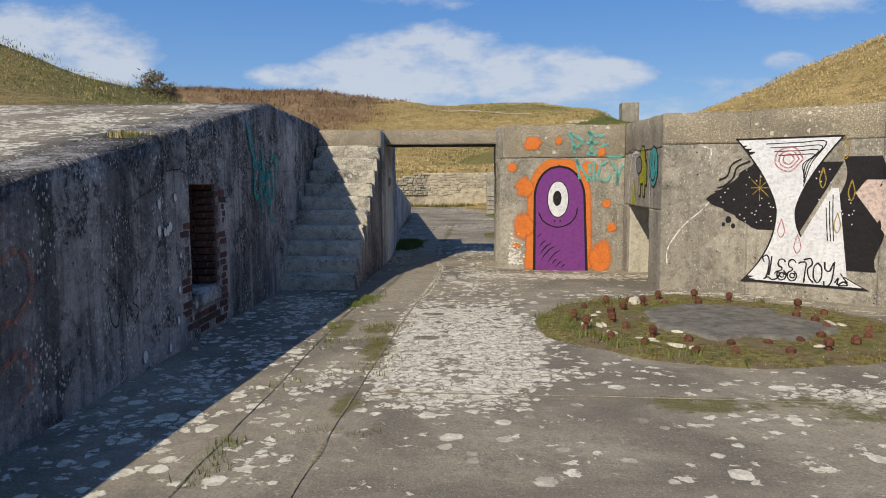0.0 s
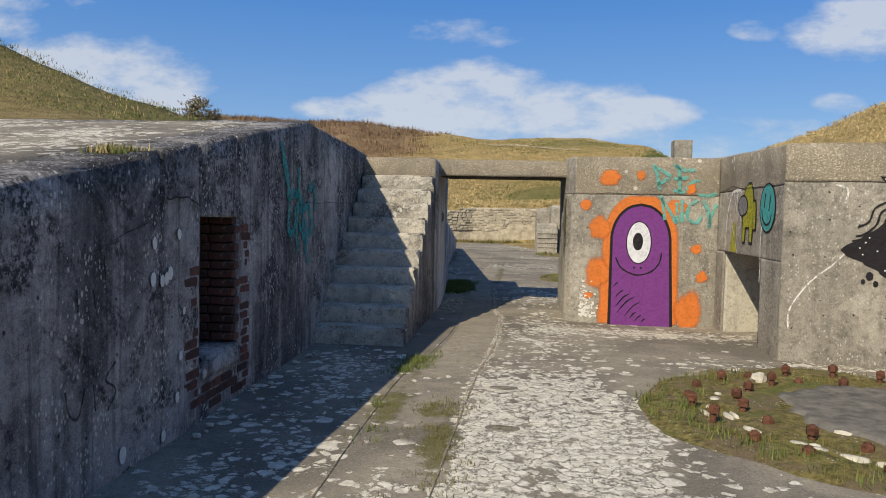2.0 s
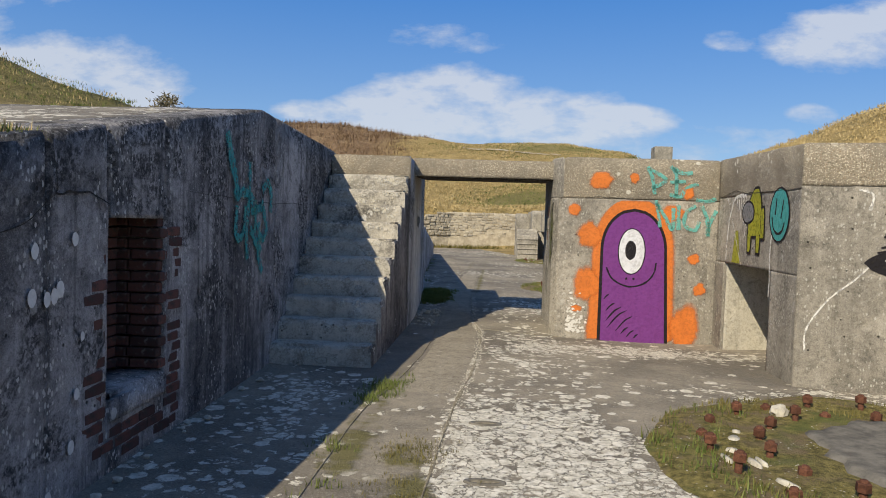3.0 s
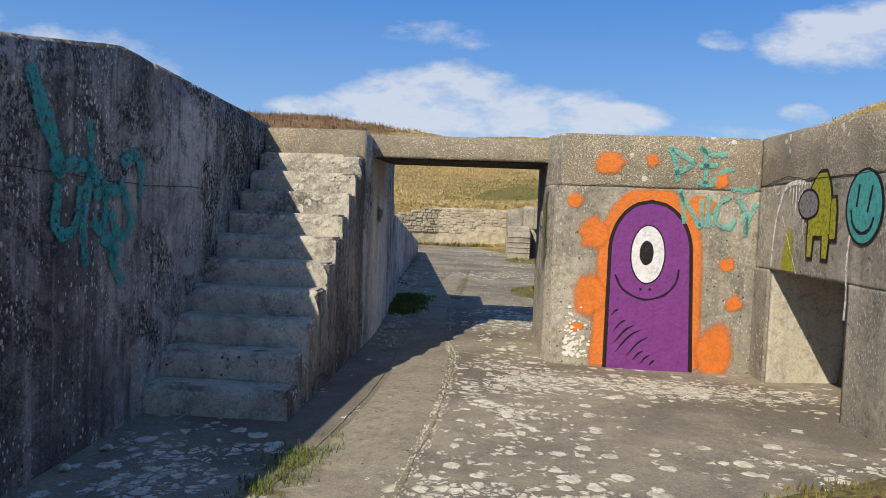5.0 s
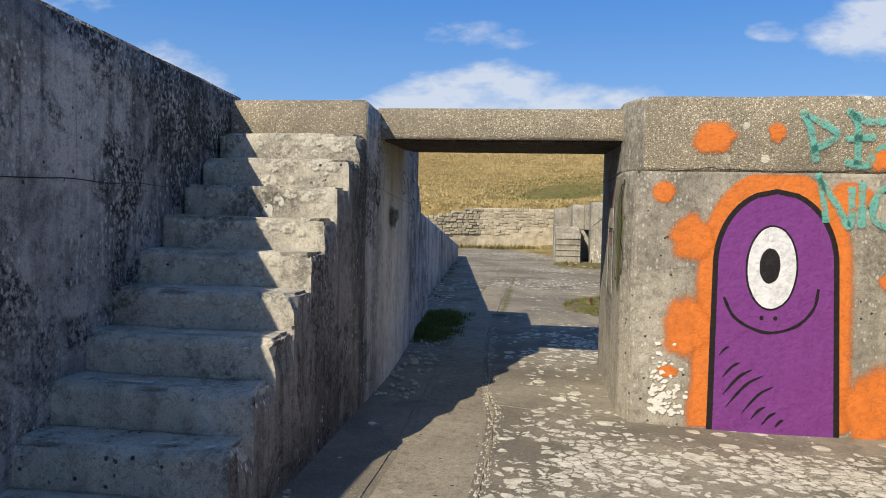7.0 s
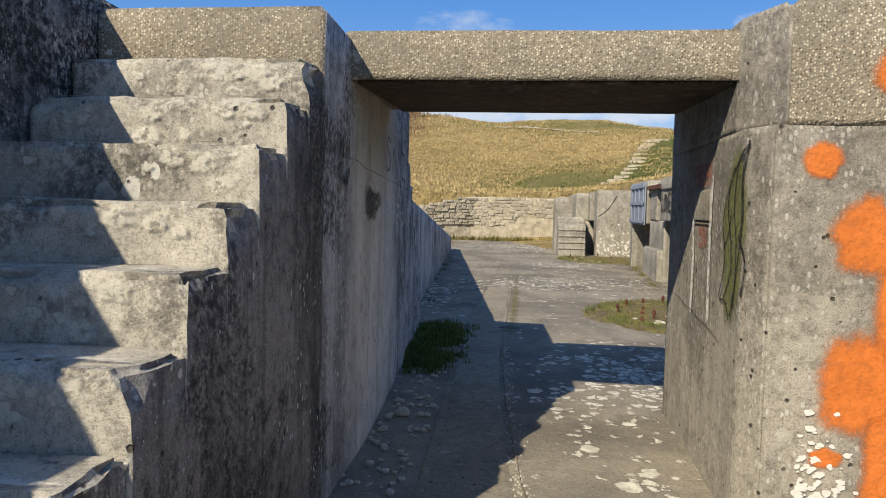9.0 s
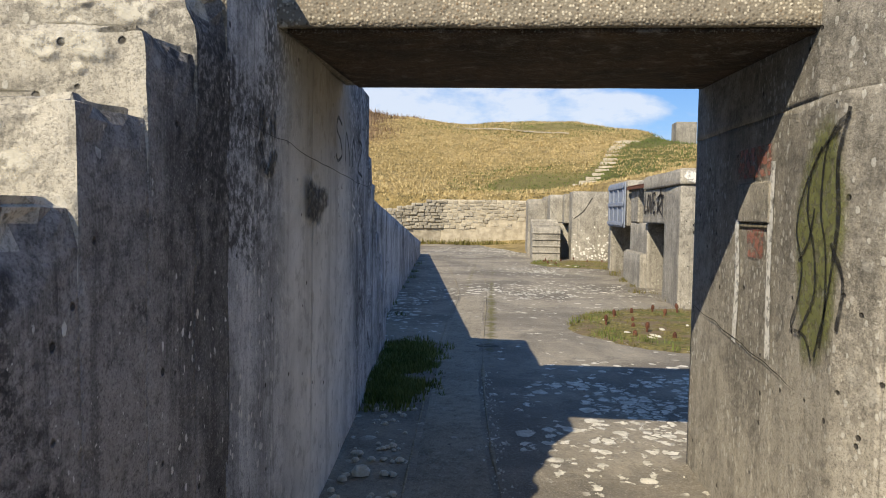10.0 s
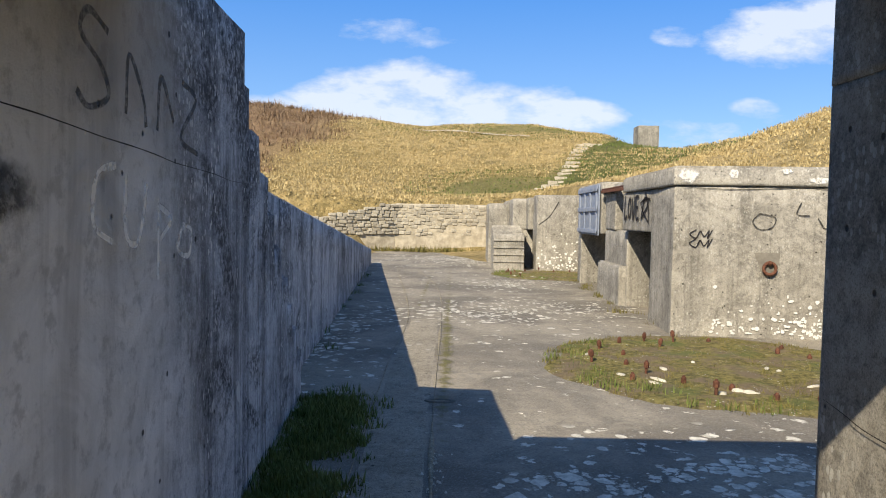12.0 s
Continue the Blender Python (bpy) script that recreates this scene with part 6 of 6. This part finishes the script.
for pts in ([(1.82, 1.84), (1.78, 1.66), (1.79, 1.45), (1.75, 1.2), (1.66, 0.96)], [(1.82, 1.82), (1.7, 1.72), (1.67, 1.5), (1.72, 1.35), (1.73, 1.15), (1.7, 1.0)], [(1.78, 1.78), (1.6, 1.66), (1.56, 1.5), (1.63, 1.34), (1.64, 1.18), (1.52, 1.02)],
            [(1.66, 1.72), (1.52, 1.56), (1.47, 1.42), (1.53, 1.28), (1.5, 1.14), (1.45, 1.04), (1.58, 1.02), (1.64, 0.94)], [(1.76, 1.38), (1.82, 1.25), (1.8, 1.08)], [(1.5, 1.3), (1.58, 1.38), (1.62, 1.5)]):
    stroke(jo, "wavy_line", JAMBC, pts, 0.011, SMOKE, 0.0125)
chalk = tagged(new("whitewash_patch"), "flaked white paint at the foot of the pier", "paint")
for _ in range(150):
    r = rnd.uniform(0.004, 0.017)
    blob(chalk, "fleck", PIER, min(0.82, 0.5 + abs(rnd.gauss(0, 0.12))), 0.02 + abs(rnd.gauss(0, 0.2)), r * 1.3, r, FLECK, 0.0085 + 0.00003 * _, 0.35, 12)

# bunker scrawls
bl = tagged(new("graffiti_word"), "black sprayed word and star on the bunker lintel", "graffiti")
for pts in ([(0.2, 1.9), (0.18, 1.52), (0.36, 1.55)], [(0.5, 1.84), (0.42, 1.68), (0.5, 1.52), (0.6, 1.64), (0.56, 1.82), (0.5, 1.84)],
            [(0.66, 1.86), (0.76, 1.5), (0.86, 1.9)], [(1.08, 1.86), (0.94, 1.84), (0.95, 1.52), (1.1, 1.52)], [(0.95, 1.68), (1.06, 1.69)]):
    stroke(bl, "lettering", WESTB, pts, 0.03, BLACK, 0.012)
stroke(bl, "star", WESTB, [(1.25, 1.5), (1.5, 1.9), (1.7, 1.45), (1.2, 1.75), (1.75, 1.8)], 0.03, BLACK, 0.012, n=2, closed=True)
bc = tagged(new("graffiti_scrawl"), "thin black looping scribble on the bunker wall", "graffiti")
for v_ in (1.32, 1.2):
    stroke(bc, "scribble", FRONTB, [(0.28, v_ + 0.06), (0.2, v_), (0.28, v_ - 0.05), (0.33, v_ + 0.04), (0.38, v_ - 0.03), (0.44, v_ + 0.05), (0.42, v_ - 0.05), (0.48, v_ + 0.06)], 0.008, BLACK, 0.014)
stroke(bc, "circle", FRONTB, [(1.05, 1.6), (0.97, 1.5), (1.05, 1.4), (1.2, 1.42), (1.24, 1.55)], 0.012, SMOKE, 0.014, closed=True)
stroke(bc, "scribble", FRONTB, [(1.55, 1.75), (1.5, 1.6), (1.65, 1.58)], 0.012, SMOKE, 0.014)
stroke(bc, "scribble", FRONTB, [(1.75, 1.55), (1.85, 1.42), (1.9, 1.6)], 0.012, SMOKE, 0.014)
bw = tagged(new("whitewash_flecks"), "flaked white paint low on the bunker wall", "paint")
for _ in range(150):
    blob(bw, "fleck", FRONTB, rnd.choice((rnd.uniform(0.5, 2.1), rnd.gauss(1.75, 0.2))), 0.03 + abs(rnd.gauss(0, 0.2)), rnd.uniform(0.006, 0.03), rnd.uniform(0.006, 0.026), FLECK, 0.013 + 0.00003 * _, 0.3, 9)
bp = tagged(new("lime_patch"), "white lime patches on the bunker roof edge", "stain")
for u, v_, a, c in ((0.16, 2.07, 0.13, 0.11), (0.72, 2.1, 0.07, 0.07), (1.35, 2.14, 0.09, 0.04), (1.75, 2.03, 0.16, 0.05)):
    blob(bp, "patch", FRONTB, u, v_, a, c, CHALKY, 0.034, 0.3)
ff = tagged(new("whitewash_flecks"), "flaked white paint low on the far bunker", "paint")
FARB = plane((1.5, 33, 0), (2.0, -0.3, 0), (-0.15, -1, 0))
for _ in range(110):
    blob(ff, "fleck", FARB, rnd.uniform(0.05, 1.5), 0.05 + abs(rnd.gauss(0, 0.4)), rnd.uniform(0.01, 0.04), rnd.uniform(0.01, 0.035), FLECK, 0.013 + 0.00003 * _, 0.25, 7)
stroke(ff, "curve", FARB, [(0.05, 1.3), (0.35, 1.55), (0.6, 1.95)], 0.02, SMOKE, 0.014)

# ---- cracks and cold joints ----
CRACK = plain("crack_dirt", (0.02, 0.018, 0.015), (0.06, 0.055, 0.045), 30)
def crack(P, pts, w, lift, label):
    o = tagged(new("wall_crack"), label, "crack")
    jag = []
    for a, b_ in zip(pts, pts[1:]):
        for i in range(5):
            t = i / 5
            jag.append((a[0] + (b_[0] - a[0]) * t + rnd.gauss(0, 0.004), a[1] + (b_[1] - a[1]) * t + rnd.gauss(0, 0.004)))
    stroke(o, "gap", P, jag + [pts[-1]], w, CRACK, lift, 3, True)
crack(LEFT, [(6.02, 1.86), (6.06, 1.66), (6.05, 1.6), (6.35, 1.62), (6.6, 1.55)], 0.007, 0.013, "jagged crack down from the wall top")
crack(LEFT, [(6.05, 1.6), (5.8, 1.45), (5.5, 1.38), (5.2, 1.3)], 0.004, 0.013, "thin crack in the dark wall")
crack(LEFT, [(7.6, 1.68), (8.6, 1.66), (9.6, 1.64), (10.6, 1.66), (12.2, 1.68)], 0.0035, 0.013, "cold joint across the dark wall")
crack(PASS, [(0.05, 1.76), (0.8, 1.72), (1.4, 1.68), (2.2, 1.64), (3.2, 1.6)], 0.0022, 0.013, "cold joint across the passage wall")
crack(RECESS, [(0.05, 1.93), (0.4, 1.99), (0.8, 2.02), (1.2, 1.97), (1.8, 1.96), (2.6, 1.97)], 0.006, 0.012, "crack below the top course")
crack(PIER, [(0.5, 1.88), (0.9, 1.93), (1.3, 1.9), (1.9, 1.92), (2.4, 1.9)], 0.0028, 0.0075, "uneven joint below the top course")
crack(PITW, [(0.05, 1.97), (0.6, 1.99), (1.2, 1.965), (2.4, 1.98)], 0.003, 0.0075, "uneven joint below the parapet top")
crack(JAMB, [(0.05, 0.95), (0.6, 0.9), (1.1, 0.85), (1.5, 0.8)], 0.0035, 0.012, "thin joint across the passage jamb")
crack(FRONTB, [(0.02, 1.93), (0.8, 1.9), (1.6, 1.94), (2.1, 1.9)], 0.005, 0.012, "crack below the bunker roof slab")

# ---- bricks of the niche ----
def piece(sx, sy, sz, b_=0.006):
    bm = bmesh.new()
    bmesh.ops.create_cube(bm, size=1.0, matrix=Matrix.Diagonal((sx, sy, sz, 1)))
    bmesh.ops.bevel(bm, geom=list(bm.edges), offset=b_, segments=1, affect="EDGES")
    me_ = bpy.data.meshes.new("brick")
    bm.to_mesh(me_)
    bm.free()
    return me_
whole, half = piece(0.1, 0.205, 0.063), piece(0.205, 0.1, 0.063)
whole.materials.append(BRICK)
half.materials.append(BRICK)
def lay(me_, x, y, z, parent, name="brick"):
    ob = new(name, me_)
    ob.parent = parent
    ob.matrix_basis = pose(x, y, z, rnd.uniform(-1, 1), rnd.uniform(-1, 1), -1.6 + rnd.uniform(-1.5, 1.5))
niche = structure(blocks("niche_back", [box(-3.25, -3.1, 6.4, 7.6, 0.2, 1.7), box(-3.1, lwx(7.0) + 0.03, 6.6, 7.3, 0.3, 0.46)], WALL_DARK, rough=0.006, wear=0.03), "dark back and worn sill of the wall niche", "niche")
for r in range(14):
    z = 0.47 + 0.037 + r * 0.073
    for c in range(2):
        lay(half, lwx(7.33) - 0.1 - 0.215 * c - (r % 2) * 0.02, 7.31, z, niche)
    for c in range(4):
        yy = 6.62 + 0.215 * c + (r % 2) * 0.1
        if yy < 7.3:
            lay(whole, -3.07, yy, z, niche)
for r in range(19):
    z = 0.08 + r * 0.073
    if rnd.random() < 0.96:
        lay(whole, lwx(7.4) - 0.044 + rnd.uniform(-0.008, 0.002), 7.44 + (r % 2) * 0.04, z, niche)
    if r < 18 and rnd.random() < 0.92:
        lay(whole, lwx(6.5) - 0.045 + rnd.uniform(-0.01, 0.002), 6.46 - (r % 2) * 0.03, z, niche)
for r in range(3):
    for c in range(4):
        if rnd.random() < 0.85:
            lay(whole, lwx(6.9) - 0.042 + rnd.uniform(-0.008, 0.002), 6.66 + 0.215 * c - (r % 2) * 0.1, 0.08 + r * 0.073, niche)

# ---- stones of the far wall ----
def stone_mesh(seed):
    bm = bmesh.new()
    bmesh.ops.create_cube(bm, size=1.0)
    bmesh.ops.bevel(bm, geom=list(bm.edges), offset=0.13, segments=1, affect="EDGES")
    for v in bm.verts:
        v.co += Vector(noise.noise_vector(v.co * 2 + Vector((seed, 0, 0)))) * 0.12
    me_ = bpy.data.meshes.new("stone")
    bm.to_mesh(me_)
    bm.free()
    me_.materials.append(RUBBLE)
    return me_
STONES = [stone_mesh(i * 3.7) for i in range(6)]
for r in range(9):
    z = 0.75 + r * 0.145
    x = -7.2 + rnd.uniform(0, 0.2)
    while x < (0.85 if r < 8 else 0.6):
        w = rnd.uniform(0.15, 0.36)
        y = 43.13 if x > -3.3 else 43.12 + (x + 3.3) * 0.393
        top = 2.05 if x > -3.3 else 2.05 + (x + 3.3) * 0.2
        if z < top and (z > 1.15 or x < -3.0 or rnd.random() < 0.3):
            ob = new("stone", rnd.choice(STONES))
            ob.parent = far_wall
            ob.matrix_basis = pose(x + w / 2, y + rnd.uniform(-0.03, 0.02), z + rnd.uniform(-0.03, 0.03), rnd.uniform(-4, 4), rnd.uniform(-4, 4), (21 if x < -3.3 else 0) + rnd.uniform(-6, 6)) @ Matrix.Diagonal((w * 0.95, 0.2, rnd.uniform(0.09, 0.17), 1))
        x += w
